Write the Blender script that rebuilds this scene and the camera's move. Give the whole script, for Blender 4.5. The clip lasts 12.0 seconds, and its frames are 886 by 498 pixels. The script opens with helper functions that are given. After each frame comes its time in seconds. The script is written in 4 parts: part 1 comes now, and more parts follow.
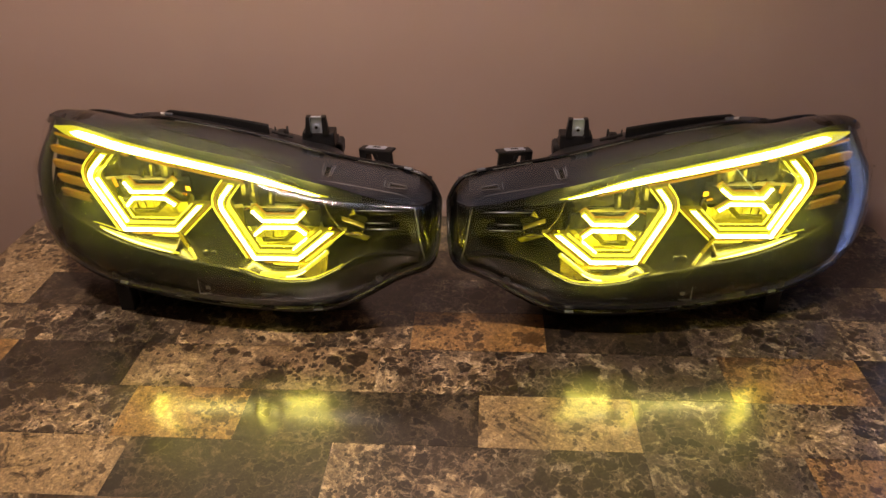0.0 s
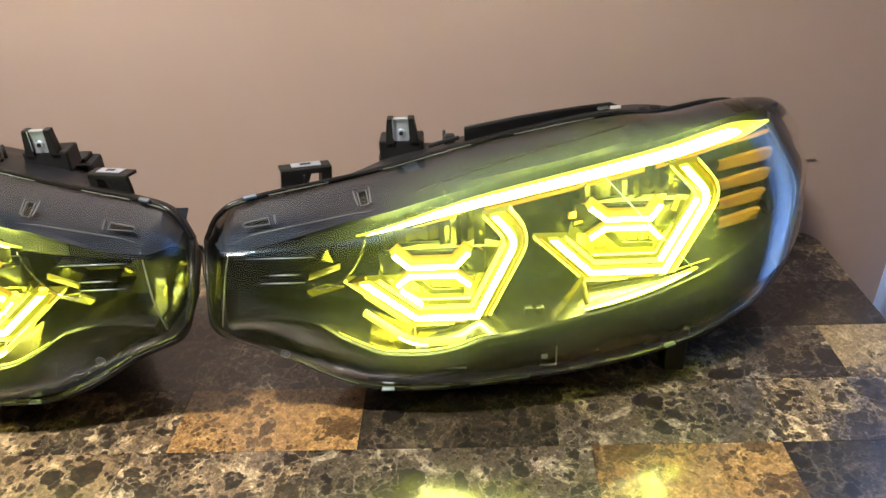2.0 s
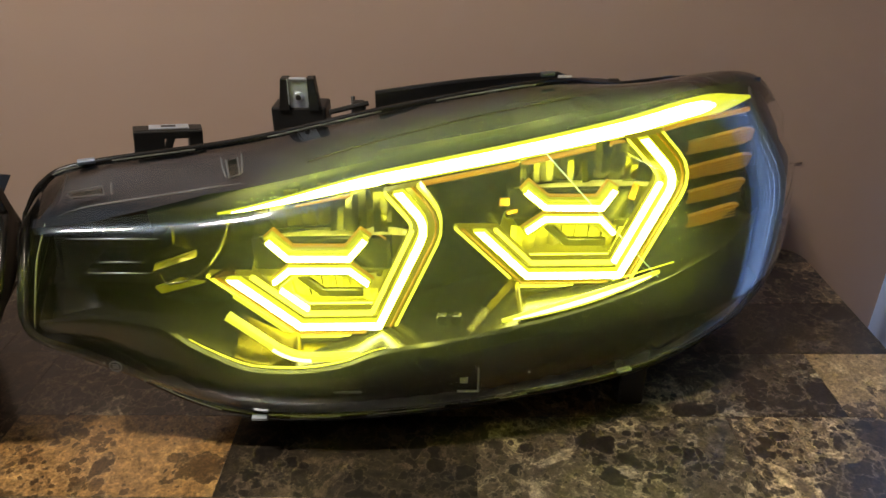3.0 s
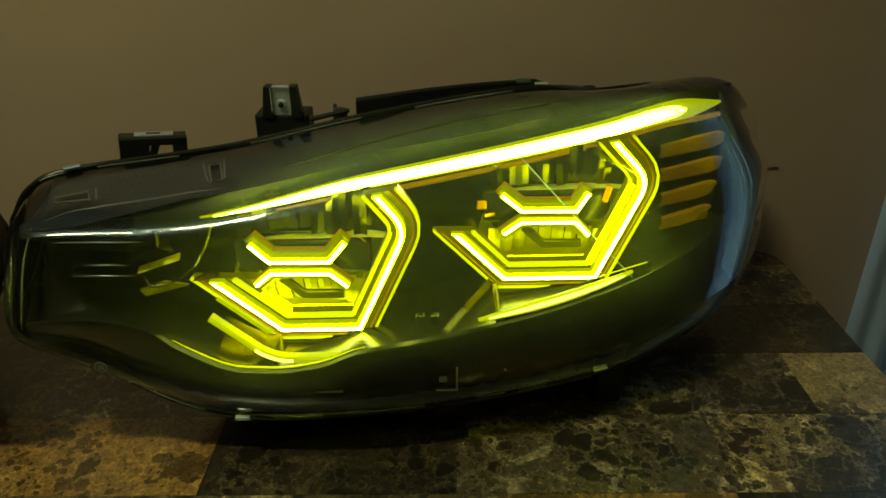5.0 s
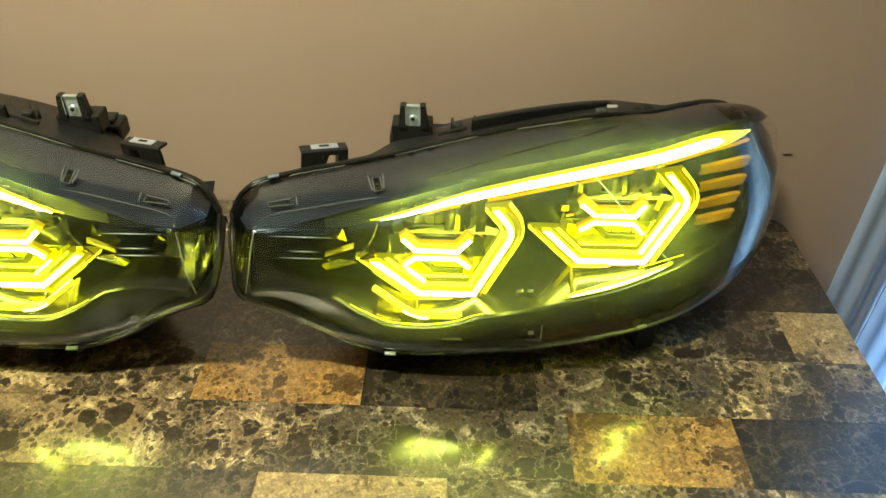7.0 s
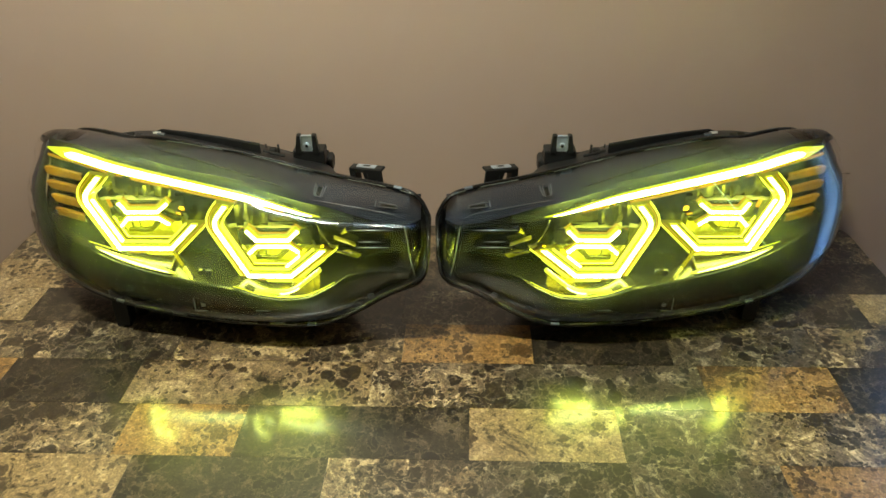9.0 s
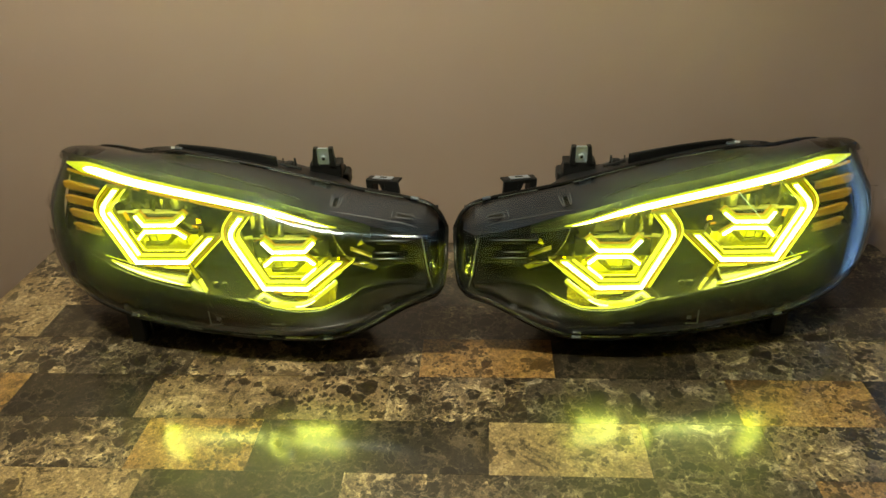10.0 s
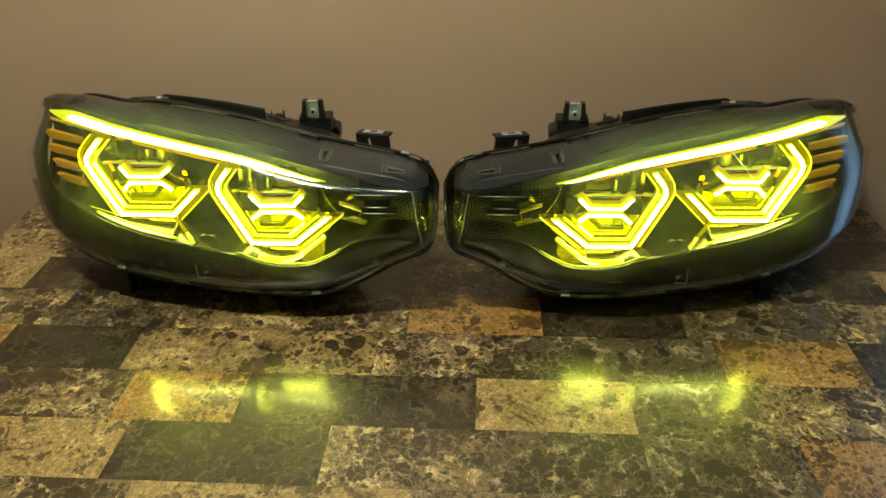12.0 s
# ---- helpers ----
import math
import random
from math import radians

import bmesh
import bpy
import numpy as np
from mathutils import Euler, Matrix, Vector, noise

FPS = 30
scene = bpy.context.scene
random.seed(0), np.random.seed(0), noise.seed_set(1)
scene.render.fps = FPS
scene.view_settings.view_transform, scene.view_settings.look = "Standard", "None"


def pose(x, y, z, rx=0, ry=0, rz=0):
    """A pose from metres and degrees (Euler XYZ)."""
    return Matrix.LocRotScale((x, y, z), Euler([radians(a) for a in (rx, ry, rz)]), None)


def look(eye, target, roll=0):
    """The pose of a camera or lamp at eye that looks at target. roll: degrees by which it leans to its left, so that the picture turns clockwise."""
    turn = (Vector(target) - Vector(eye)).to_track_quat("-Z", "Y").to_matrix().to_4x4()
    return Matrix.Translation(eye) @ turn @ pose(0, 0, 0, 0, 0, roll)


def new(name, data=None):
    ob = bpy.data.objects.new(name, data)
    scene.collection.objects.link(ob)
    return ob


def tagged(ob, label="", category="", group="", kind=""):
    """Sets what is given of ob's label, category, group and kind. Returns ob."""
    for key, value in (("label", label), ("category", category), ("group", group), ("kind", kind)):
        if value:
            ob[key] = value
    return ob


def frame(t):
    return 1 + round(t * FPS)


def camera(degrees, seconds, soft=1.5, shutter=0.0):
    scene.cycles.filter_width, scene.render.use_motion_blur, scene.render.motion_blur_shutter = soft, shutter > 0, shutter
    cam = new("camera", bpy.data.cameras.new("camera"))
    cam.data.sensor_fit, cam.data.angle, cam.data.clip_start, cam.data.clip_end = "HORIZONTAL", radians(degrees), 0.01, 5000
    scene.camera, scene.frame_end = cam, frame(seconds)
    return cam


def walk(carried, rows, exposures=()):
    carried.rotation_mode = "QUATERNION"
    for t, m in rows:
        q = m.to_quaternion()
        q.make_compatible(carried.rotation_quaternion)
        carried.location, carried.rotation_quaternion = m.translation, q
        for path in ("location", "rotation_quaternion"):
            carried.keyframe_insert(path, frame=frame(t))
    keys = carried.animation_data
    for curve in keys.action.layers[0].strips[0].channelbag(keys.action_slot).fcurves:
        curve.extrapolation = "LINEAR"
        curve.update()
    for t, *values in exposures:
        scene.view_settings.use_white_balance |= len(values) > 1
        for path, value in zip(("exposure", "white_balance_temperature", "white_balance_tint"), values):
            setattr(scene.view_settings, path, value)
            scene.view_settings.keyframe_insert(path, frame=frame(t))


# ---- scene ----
cam = camera(63.0, 12.0, soft=1.6)
PATH = [
    (0, (0.048, 0.013, 1.379), (-0.065, 1.734, 0.367), -0.9),
    (0.5, (0.048, 0.014, 1.381), (-0.077, 1.728, 0.358), -1.5),
    (1, (0.057, 0.019, 1.407), (-0.103, 1.725, 0.375), -4.0),
    (1.5, (0.146, 0.131, 1.451), (0.027, 1.832, 0.406), -4.2),
    (2, (0.253, 0.302, 1.279), (0.18, 2.015, 0.25), -2.9),
    (2.5, (0.304, 0.386, 1.2), (0.272, 2.133, 0.228), -1.0),
    (3, (0.312, 0.419, 1.166), (0.3, 2.183, 0.225), -0.1),
    (3.2, (0.315, 0.419, 1.157), (0.310, 2.199, 0.244), -0.1),
    (4.8, (0.318, 0.409, 1.171), (0.339, 2.183, 0.248), 0.0),
    (5, (0.325, 0.403, 1.166), (0.327, 2.183, 0.252), -0.3),
    (5.5, (0.319, 0.391, 1.172), (0.321, 2.149, 0.217), 0.0),
    (6, (0.312, 0.371, 1.192), (0.302, 2.088, 0.166), 0.6),
    (6.5, (0.298, 0.33, 1.27), (0.262, 2.001, 0.171), 0.7),
    (7, (0.231, 0.276, 1.376), (0.212, 1.866, 0.163), 1.5),
    (7.5, (0.163, 0.210, 1.444), (0.183, 1.783, 0.208), 1.6),
    (7.7, (0.138, 0.177, 1.467), (0.160, 1.752, 0.236), 1.4),
    (9.3, (0.041, 0.001, 1.414), (-0.071, 1.731, 0.417), -1.8),
    (9.5, (0.047, 0.005, 1.403), (-0.083, 1.747, 0.429), -2.2),
    (10, (0.046, 0.008, 1.394), (-0.082, 1.757, 0.431), -2.1),
    (10.5, (0.046, 0.012, 1.387), (-0.07, 1.747, 0.399), -1.7),
    (11, (0.046, 0.013, 1.383), (-0.058, 1.728, 0.359), -1.2),
    (11.5, (0.047, 0.01, 1.379), (-0.055, 1.715, 0.339), -0.9),
    (12, (0.046, 0.01, 1.381), (-0.054, 1.709, 0.331), -0.8),
]
EXPOSURES = [(0.0, -0.28, 7500, 36), (1.2, -0.26, 7300, 32), (1.6, 0.12, 6800, 18), (2.0, 1.0, 6100, 10), (2.4, 0.95, 6200, 12), (3.0, 0.1, 6700, 12),
             (4.8, -1.1, 10200, -36), (5.4, -1.25, 11200, -36), (6.2, -1.35, 11200, -36), (6.6, -0.78, 9000, -26), (7.0, 0.75, 7700, -16), (7.4, 1.0, 5900, -16), (7.7, 1.0, 5900, -16),
             (9.3, 0.15, 6700, -8), (10.5, -0.02, 7500, -12), (12.0, -0.02, 8200, -14)]
walk(cam, [(t, look(eye, target, roll)) for t, eye, target, roll in PATH], EXPOSURES)

# ---- light ----
world = bpy.data.worlds.new("room_air")
scene.world = world
world.use_nodes = True
world.node_tree.nodes["Background"].inputs["Color"].default_value = (0.9, 0.8, 0.7, 1)
world.node_tree.nodes["Background"].inputs["Strength"].default_value = 0.02

TABLE_Z = 0.75
WALL_Y = 1.21
LAMP_AT = (-0.340, 0.52, 2.28)


def area_lamp(name, at, target, size, power, colour):
    data = bpy.data.lights.new(name, "AREA")
    data.shape, data.size, data.energy, data.color = "DISK", size, power, colour
    ob = new(name, data)
    ob.matrix_world = look(at, target)
    return ob


bulb = area_lamp("ceiling_tube", LAMP_AT, (LAMP_AT[0], LAMP_AT[1], 0.0), 0.29, 26.0, (1.0, 0.86, 0.70))
bulb.data.shape, bulb.data.size_y = "RECTANGLE", 0.07
# added cool fill light on the ceiling, with no source of its own
cool_fill = area_lamp("ceiling_wash", (LAMP_AT[0], LAMP_AT[1], LAMP_AT[2] + 0.045), (LAMP_AT[0], LAMP_AT[1], 3.0), 0.30, 13.0, (0.64, 0.83, 1.0))
cool_fill.data.shape, cool_fill.data.size_y = "RECTANGLE", 0.10


# daylight in the window behind the blind
WINDOW = (0.98, 2.06, 0.10, 2.08)
day = area_lamp("window_daylight", ((WINDOW[0] + WINDOW[1]) / 2, WALL_Y + 0.10, 1.1), ((WINDOW[0] + WINDOW[1]) / 2, 0.0, 1.1), 1.0, 22.0, (0.50, 0.70, 1.0))
day.data.shape, day.data.size_y = "RECTANGLE", 1.9


# ---- materials ----
def material(name):
    m = bpy.data.materials.new(name)
    m.use_nodes = True
    t = m.node_tree
    return m, t.nodes, t.links, t.nodes["Principled BSDF"]


def node(nodes, kind, **values):
    n = nodes.new(kind)
    for key, v in values.items():
        n.inputs[key.replace("_", " ")].default_value = v
    return n


def ramp(nodes, stops):
    n = nodes.new("ShaderNodeValToRGB")
    e = n.color_ramp.elements
    while len(e) < len(stops):
        e.new(0.5)
    for k, (p, c) in enumerate(stops):
        e[k].position = p
        e[k].color = (*c, 1) if len(c) == 3 else c
    return n


def mix(nodes, links, fac, a, b, mode="MIX"):
    n = nodes.new("ShaderNodeMix")
    n.data_type, n.blend_type = "RGBA", mode
    for socket, v in ((n.inputs[0], fac), (n.inputs[6], a), (n.inputs[7], b)):
        if isinstance(v, (int, float)):
            socket.default_value = v
        elif isinstance(v, tuple):
            socket.default_value = (*v, 1)
        else:
            links.new(v, socket)
    return n.outputs[2]


def bump(nodes, links, bsdf, height, strength, distance=0.001):
    n = node(nodes, "ShaderNodeBump", Strength=strength, Distance=distance)
    links.new(height, n.inputs["Height"])
    links.new(n.outputs[0], bsdf.inputs["Normal"])


def plastic(name, colour, rough, grain=400.0, depth=0.05, smear=0.12, metal=0.0):
    """Moulded plastic or metal with fine grain and uneven gloss."""
    m, nodes, links, p = material(name)
    co = nodes.new("ShaderNodeTexCoord")
    big = node(nodes, "ShaderNodeTexNoise", Scale=14.0, Detail=5.0)
    fine = node(nodes, "ShaderNodeTexNoise", Scale=grain, Detail=2.0)
    links.new(co.outputs["Object"], big.inputs["Vector"])
    links.new(co.outputs["Object"], fine.inputs["Vector"])
    lo = tuple(c * 0.8 for c in colour)
    hi = tuple(min(1.0, c * 1.25) for c in colour)
    r = ramp(nodes, [(0.3, lo), (0.7, hi)])
    links.new(big.outputs["Fac"], r.inputs[0])
    links.new(r.outputs[0], p.inputs["Base Color"])
    rr = nodes.new("ShaderNodeMapRange")
    rr.inputs["To Min"].default_value, rr.inputs["To Max"].default_value = max(0.02, rough - smear / 2), rough + smear
    links.new(big.outputs["Fac"], rr.inputs["Value"])
    links.new(rr.outputs[0], p.inputs["Roughness"])
    p.inputs["Metallic"].default_value = metal
    bump(nodes, links, p, fine.outputs["Fac"], depth, 0.0004)
    return m


def glow(name, colour, strength):
    """A lit light guide, or a part made to glow beside one."""
    m, nodes, links, p = material(name)
    p.inputs["Base Color"].default_value = (*(0.06 * c for c in colour), 1)
    p.inputs["Roughness"].default_value = 0.3
    p.inputs["Emission Color"].default_value = (*colour, 1)
    p.inputs["Emission Strength"].default_value = strength
    if strength < 5.0:
        m.cycles.emission_sampling = "NONE"
    return m


def clear(name, tint, rough, ior=1.5, haze=0.0):
    """Clear moulded plastic: it lets light through and mirrors by its angle."""
    m, nodes, links, p = material(name)
    nodes.remove(p)
    out = nodes["Material Output"]
    tr = node(nodes, "ShaderNodeBsdfTransparent", Color=(*tint, 1))
    gl = node(nodes, "ShaderNodeBsdfGlossy", Roughness=rough, Color=(1, 1, 1, 1))
    fr = node(nodes, "ShaderNodeFresnel", IOR=ior)
    co = nodes.new("ShaderNodeTexCoord")
    nz = node(nodes, "ShaderNodeTexNoise", Scale=12.0, Detail=3.0)
    links.new(co.outputs["Object"], nz.inputs["Vector"])
    bp = node(nodes, "ShaderNodeBump", Strength=0.006, Distance=0.001)
    links.new(nz.outputs["Fac"], bp.inputs["Height"])
    links.new(bp.outputs[0], gl.inputs["Normal"])
    mx = nodes.new("ShaderNodeMixShader")
    links.new(fr.outputs[0], mx.inputs[0])
    links.new(tr.outputs[0], mx.inputs[1])
    links.new(gl.outputs[0], mx.inputs[2])
    last = mx
    if haze > 0:
        df = node(nodes, "ShaderNodeBsdfTranslucent", Color=(0.78, 0.90, 0.98, 1))
        m2 = nodes.new("ShaderNodeMixShader")
        m2.inputs[0].default_value = haze
        links.new(mx.outputs[0], m2.inputs[1])
        links.new(df.outputs[0], m2.inputs[2])
        last = m2
    links.new(last.outputs[0], out.inputs["Surface"])
    return m


def marble(name, dark, mid, light, vein, stones, veins, creams, size=1.0):
    """Polished laminate printed as brown marble: dark broken stones in a pale grainy ground, thin veins between them."""
    m, nodes, links, p = material(name)
    co = nodes.new("ShaderNodeTexCoord")
    info = nodes.new("ShaderNodeObjectInfo")
    shift = nodes.new("ShaderNodeVectorMath")
    shift.operation = "SCALE"
    shift.inputs[0].default_value = (7.3, 11.9, 5.1)
    links.new(info.outputs["Random"], shift.inputs["Scale"])
    far = nodes.new("ShaderNodeVectorMath")
    far.operation = "ADD"
    links.new(co.outputs["Object"], far.inputs[0])
    links.new(shift.outputs[0], far.inputs[1])

    def cloud(scale, detail, rough, bend=0.0):
        n = node(nodes, "ShaderNodeTexNoise", Scale=scale, Detail=detail, Roughness=rough, Distortion=bend)
        links.new(far.outputs[0], n.inputs["Vector"])
        return n

    def bent(scale, amount):
        w = cloud(scale, 4.0, 0.6)
        n = nodes.new("ShaderNodeVectorMath")
        n.operation = "MULTIPLY_ADD"
        n.inputs[1].default_value = (amount, amount, amount)
        links.new(w.outputs["Color"], n.inputs[0])
        links.new(far.outputs[0], n.inputs[2])
        return n.outputs[0]

    def sums(a, factor, b):
        n = nodes.new("ShaderNodeMath")
        n.operation = "MULTIPLY_ADD"
        n.inputs[1].default_value = factor
        links.new(a, n.inputs[0])
        links.new(b, n.inputs[2])
        return n.outputs[0]

    # pale ground, cloudy and grainy
    body = cloud(26.0 * size, 14.0, 0.80, 0.7)
    lift = creams * 0.5
    ground = ramp(nodes, [(0.38 + lift, dark), (0.455 + lift, mid), (0.52 + lift, mid), (0.58 + lift, light)])
    cream = cloud(9.0 * size, 5.0, 0.6, 0.8)
    links.new(sums(cream.outputs["Fac"], creams, body.outputs["Fac"]), ground.inputs[0])
    colour = ground.outputs[0]
    # rounded pebbles of three sizes in clusters, each with a thin pale rim
    where = cloud(12.0 * size, 4.0, 0.6, 0.6)
    fleck = cloud(260.0, 3.0, 0.7)
    zero = nodes.new("ShaderNodeValue")
    zero.outputs[0].default_value = -0.48
    for scale, curl, least in ((120.0, 0.009, 0.66), (60.0, 0.016, 0.70), (29.0, 0.026, 0.75)):
        warp = bent(20.0 + scale * 0.8, curl)
        cell = node(nodes, "ShaderNodeTexVoronoi", Scale=scale * size)
        links.new(warp, cell.inputs["Vector"])
        split = nodes.new("ShaderNodeSeparateColor")
        links.new(cell.outputs["Color"], split.inputs[0])
        # reach of a pebble: its own chance and the cluster it lies in
        reach = sums(split.outputs[0], 0.34, sums(where.outputs["Fac"], 2.4, zero.outputs[0]))
        edge = nodes.new("ShaderNodeMath")
        edge.operation = "SUBTRACT"
        links.new(reach, edge.inputs[0])
        links.new(sums(fleck.outputs["Fac"], 0.22, cell.outputs["Distance"]), edge.inputs[1])
        lo = least - stones
        rim = ramp(nodes, [(lo - 0.05, (0, 0, 0)), (lo - 0.01, (veins, veins, veins)), (lo + 0.02, (veins, veins, veins)), (lo + 0.05, (0, 0, 0))])
        links.new(edge.outputs[0], rim.inputs[0])
        solid = ramp(nodes, [(lo, (0, 0, 0)), (lo + 0.05, (0.94, 0.94, 0.94))])
        links.new(edge.outputs[0], solid.inputs[0])
        # each pebble has its own depth of brown
        stone = mix(nodes, links, split.outputs[1], dark, tuple(0.6 * d + 0.26 * c for d, c in zip(dark, mid)))
        colour = mix(nodes, links, solid.outputs[0], colour, stone)
        colour = mix(nodes, links, mix(nodes, links, 1.0, rim.outputs[0], (0.40, 0.40, 0.40), "MULTIPLY"), colour, vein)
    # a few fine veins that wander across the stones
    crack = node(nodes, "ShaderNodeTexVoronoi", Scale=30.0 * size)
    crack.feature = "DISTANCE_TO_EDGE"
    links.new(bent(34.0, 0.045), crack.inputs["Vector"])
    line = ramp(nodes, [(0.0, (1, 1, 1)), (0.018, (0.5, 0.5, 0.5)), (0.04, (0, 0, 0))])
    links.new(crack.outputs["Distance"], line.inputs[0])
    spread = ramp(nodes, [(0.47, (0, 0, 0)), (0.60, (veins, veins, veins))])
    links.new(cream.outputs["Fac"], spread.inputs[0])
    colour = mix(nodes, links, mix(nodes, links, 1.0, line.outputs[0], spread.outputs[0], "MULTIPLY"), colour, vein)
    grain = cloud(420.0, 5.0, 0.75)
    g = ramp(nodes, [(0.34, (0.45, 0.45, 0.45)), (0.66, (1.6, 1.6, 1.6))])
    links.new(grain.outputs["Fac"], g.inputs[0])
    gravel = cloud(150.0, 6.0, 0.8, 0.4)
    g2 = ramp(nodes, [(0.40, (0.50, 0.50, 0.50)), (0.50, (0.95, 0.95, 0.95)), (0.60, (1.65, 1.62, 1.55))])
    links.new(gravel.outputs["Fac"], g2.inputs[0])
    colour = mix(nodes, links, 0.75, colour, g2.outputs[0], "MULTIPLY")
    links.new(mix(nodes, links, 0.8, colour, g.outputs[0], "MULTIPLY"), p.inputs["Base Color"])
    dust = cloud(6.0, 5.0, 0.5)
    rr = nodes.new("ShaderNodeMapRange")
    rr.inputs["To Min"].default_value, rr.inputs["To Max"].default_value = 0.28, 0.40
    links.new(dust.outputs["Fac"], rr.inputs["Value"])
    links.new(rr.outputs[0], p.inputs["Roughness"])
    p.inputs["IOR"].default_value = 1.5
    p.inputs["Specular IOR Level"].default_value = 0.6
    p.inputs["Coat Weight"].default_value = 0.75
    p.inputs["Coat Roughness"].default_value = 0.115
    bump(nodes, links, p, cloud(90.0, 2.0, 0.5).outputs["Fac"], 0.03, 0.001)
    return m


def painted(name, colour, scale, rough, depth):
    """Rolled wall paint with a fine orange-peel and faint stains."""
    m, nodes, links, p = material(name)
    co = nodes.new("ShaderNodeTexCoord")
    big = node(nodes, "ShaderNodeTexNoise", Scale=1.7, Detail=4.0)
    peel = node(nodes, "ShaderNodeTexNoise", Scale=scale, Detail=3.0)
    for n in (big, peel):
        links.new(co.outputs["Object"], n.inputs["Vector"])
    r = ramp(nodes, [(0.3, tuple(c * 0.94 for c in colour)), (0.7, tuple(min(1, c * 1.05) for c in colour))])
    links.new(big.outputs["Fac"], r.inputs[0])
    links.new(r.outputs[0], p.inputs["Base Color"])
    p.inputs["Roughness"].default_value = rough
    bump(nodes, links, p, peel.outputs["Fac"], depth, 0.001)
    return m


WALL_PAINT = painted("taupe_wall_paint", (0.40, 0.298, 0.245), 260.0, 0.6, 0.05)
CEILING_PAINT = painted("white_ceiling_paint", (0.72, 0.77, 0.80), 40.0, 0.8, 0.02)
FLOOR_WOOD = painted("brown_floor", (0.22, 0.13, 0.07), 60.0, 0.45, 0.1)
BLIND_VINYL = painted("white_vinyl", (0.58, 0.68, 0.88), 300.0, 0.45, 0.05)
BLIND_VINYL.node_tree.nodes["Principled BSDF"].inputs["Transmission Weight"].default_value = 0.0
_t = BLIND_VINYL.node_tree
_through = node(_t.nodes, "ShaderNodeBsdfTranslucent", Color=(0.68, 0.82, 1.0, 1))
_sum = _t.nodes.new("ShaderNodeMixShader")
_sum.inputs[0].default_value = 0.5
_t.links.new(_t.nodes["Principled BSDF"].outputs[0], _sum.inputs[1])
_t.links.new(_through.outputs[0], _sum.inputs[2])
_t.links.new(_sum.outputs[0], _t.nodes["Material Output"].inputs["Surface"])
BLACK_WOOD = plastic("dark_wood", (0.035, 0.022, 0.015), 0.4)
EDGE_BAND = plastic("dark_brown_edge", (0.05, 0.032, 0.02), 0.3)
MARBLE_DARK = marble("dark_brown_marble", (0.006, 0.005, 0.004), (0.022, 0.017, 0.011), (0.080, 0.060, 0.037), (0.12, 0.095, 0.06), 0.20, 0.8, 0.02, 0.9)
MARBLE_MID = marble("mottled_brown_marble", (0.013, 0.010, 0.007), (0.135, 0.095, 0.055), (0.44, 0.335, 0.195), (0.32, 0.255, 0.16), 0.27, 0.6, 0.12)
MARBLE_GREY = marble("grey_brown_marble", (0.012, 0.009, 0.007), (0.062, 0.048, 0.031), (0.27, 0.22, 0.15), (0.22, 0.18, 0.12), 0.30, 0.7, 0.02)
MARBLE_LIGHT = marble("cream_marble", (0.040, 0.027, 0.014), (0.24, 0.168, 0.085), (0.36, 0.265, 0.145), (0.36, 0.27, 0.16), 0.10, 0.35, 0.22, 0.8)
MARBLE_BLOT = marble("blotched_cream_marble", (0.014, 0.010, 0.006), (0.18, 0.125, 0.066), (0.35, 0.255, 0.140), (0.35, 0.26, 0.15), 0.28, 0.45, 0.20, 0.8)
MARBLE_TAN = marble("golden_tan_marble", (0.045, 0.025, 0.010), (0.23, 0.130, 0.046), (0.32, 0.195, 0.075), (0.40, 0.28, 0.14), 0.13, 0.45, 0.12)

HOUSING_BLACK = plastic("black_housing_plastic", (0.010, 0.0105, 0.011), 0.42, 500.0, 0.15)
HOUSING_BLACK.node_tree.nodes["Principled BSDF"].inputs["Specular IOR Level"].default_value = 0.28
BEZEL_BLACK = plastic("gloss_black_bezel", (0.008, 0.008, 0.008), 0.22, 700.0, 0.0, 0.07)
BEZEL_BLACK.node_tree.nodes["Principled BSDF"].inputs["Specular IOR Level"].default_value = 0.4
BROW_BLACK = plastic("satin_black_bezel", (0.014, 0.018, 0.026), 0.36, 700.0, 0.0, 0.1)
BROW_BLACK.node_tree.nodes["Principled BSDF"].inputs["Specular IOR Level"].default_value = 0.18
RUBBER = plastic("black_sealant", (0.006, 0.006, 0.006), 0.22, 300.0, 0.1)
RUBBER.node_tree.nodes["Principled BSDF"].inputs["Specular IOR Level"].default_value = 0.3
STEEL = plastic("zinc_plated_steel", (0.56, 0.63, 0.74), 0.32, 300.0, 0.05, 0.15, 0.75)
# glossless black that stands for the shade inside moulded recesses
RECESS_SHADE = plastic("recess_shade", (0.006, 0.007, 0.005), 0.85, 300.0, 0.0)
RECESS_SHADE.node_tree.nodes["Principled BSDF"].inputs["Specular IOR Level"].default_value = 0.05
# pale tone of specks and edges, also of highlights drawn along the flange
LENS_EDGE = plastic("pale_lens_edge", (0.16, 0.17, 0.15), 0.25, 300.0, 0.0)
MARK = plastic("faint_lens_mark", (0.095, 0.103, 0.108), 0.3, 300.0, 0.0)
CLIP = plastic("dull_steel_clip", (0.22, 0.26, 0.31), 0.35, 300.0, 0.05, 0.1, 1.0)
# metallised parts: the yellow of the lit guides is put into their base colour
FLUTED = plastic("dim_lit_flutes", (0.07, 0.067, 0.028), 0.18, 300.0, 0.0, 0.08, 1.0)
CHROME = plastic("yellow_lit_metal", (0.46, 0.43, 0.24), 0.22, 300.0, 0.05, 0.1, 0.9)
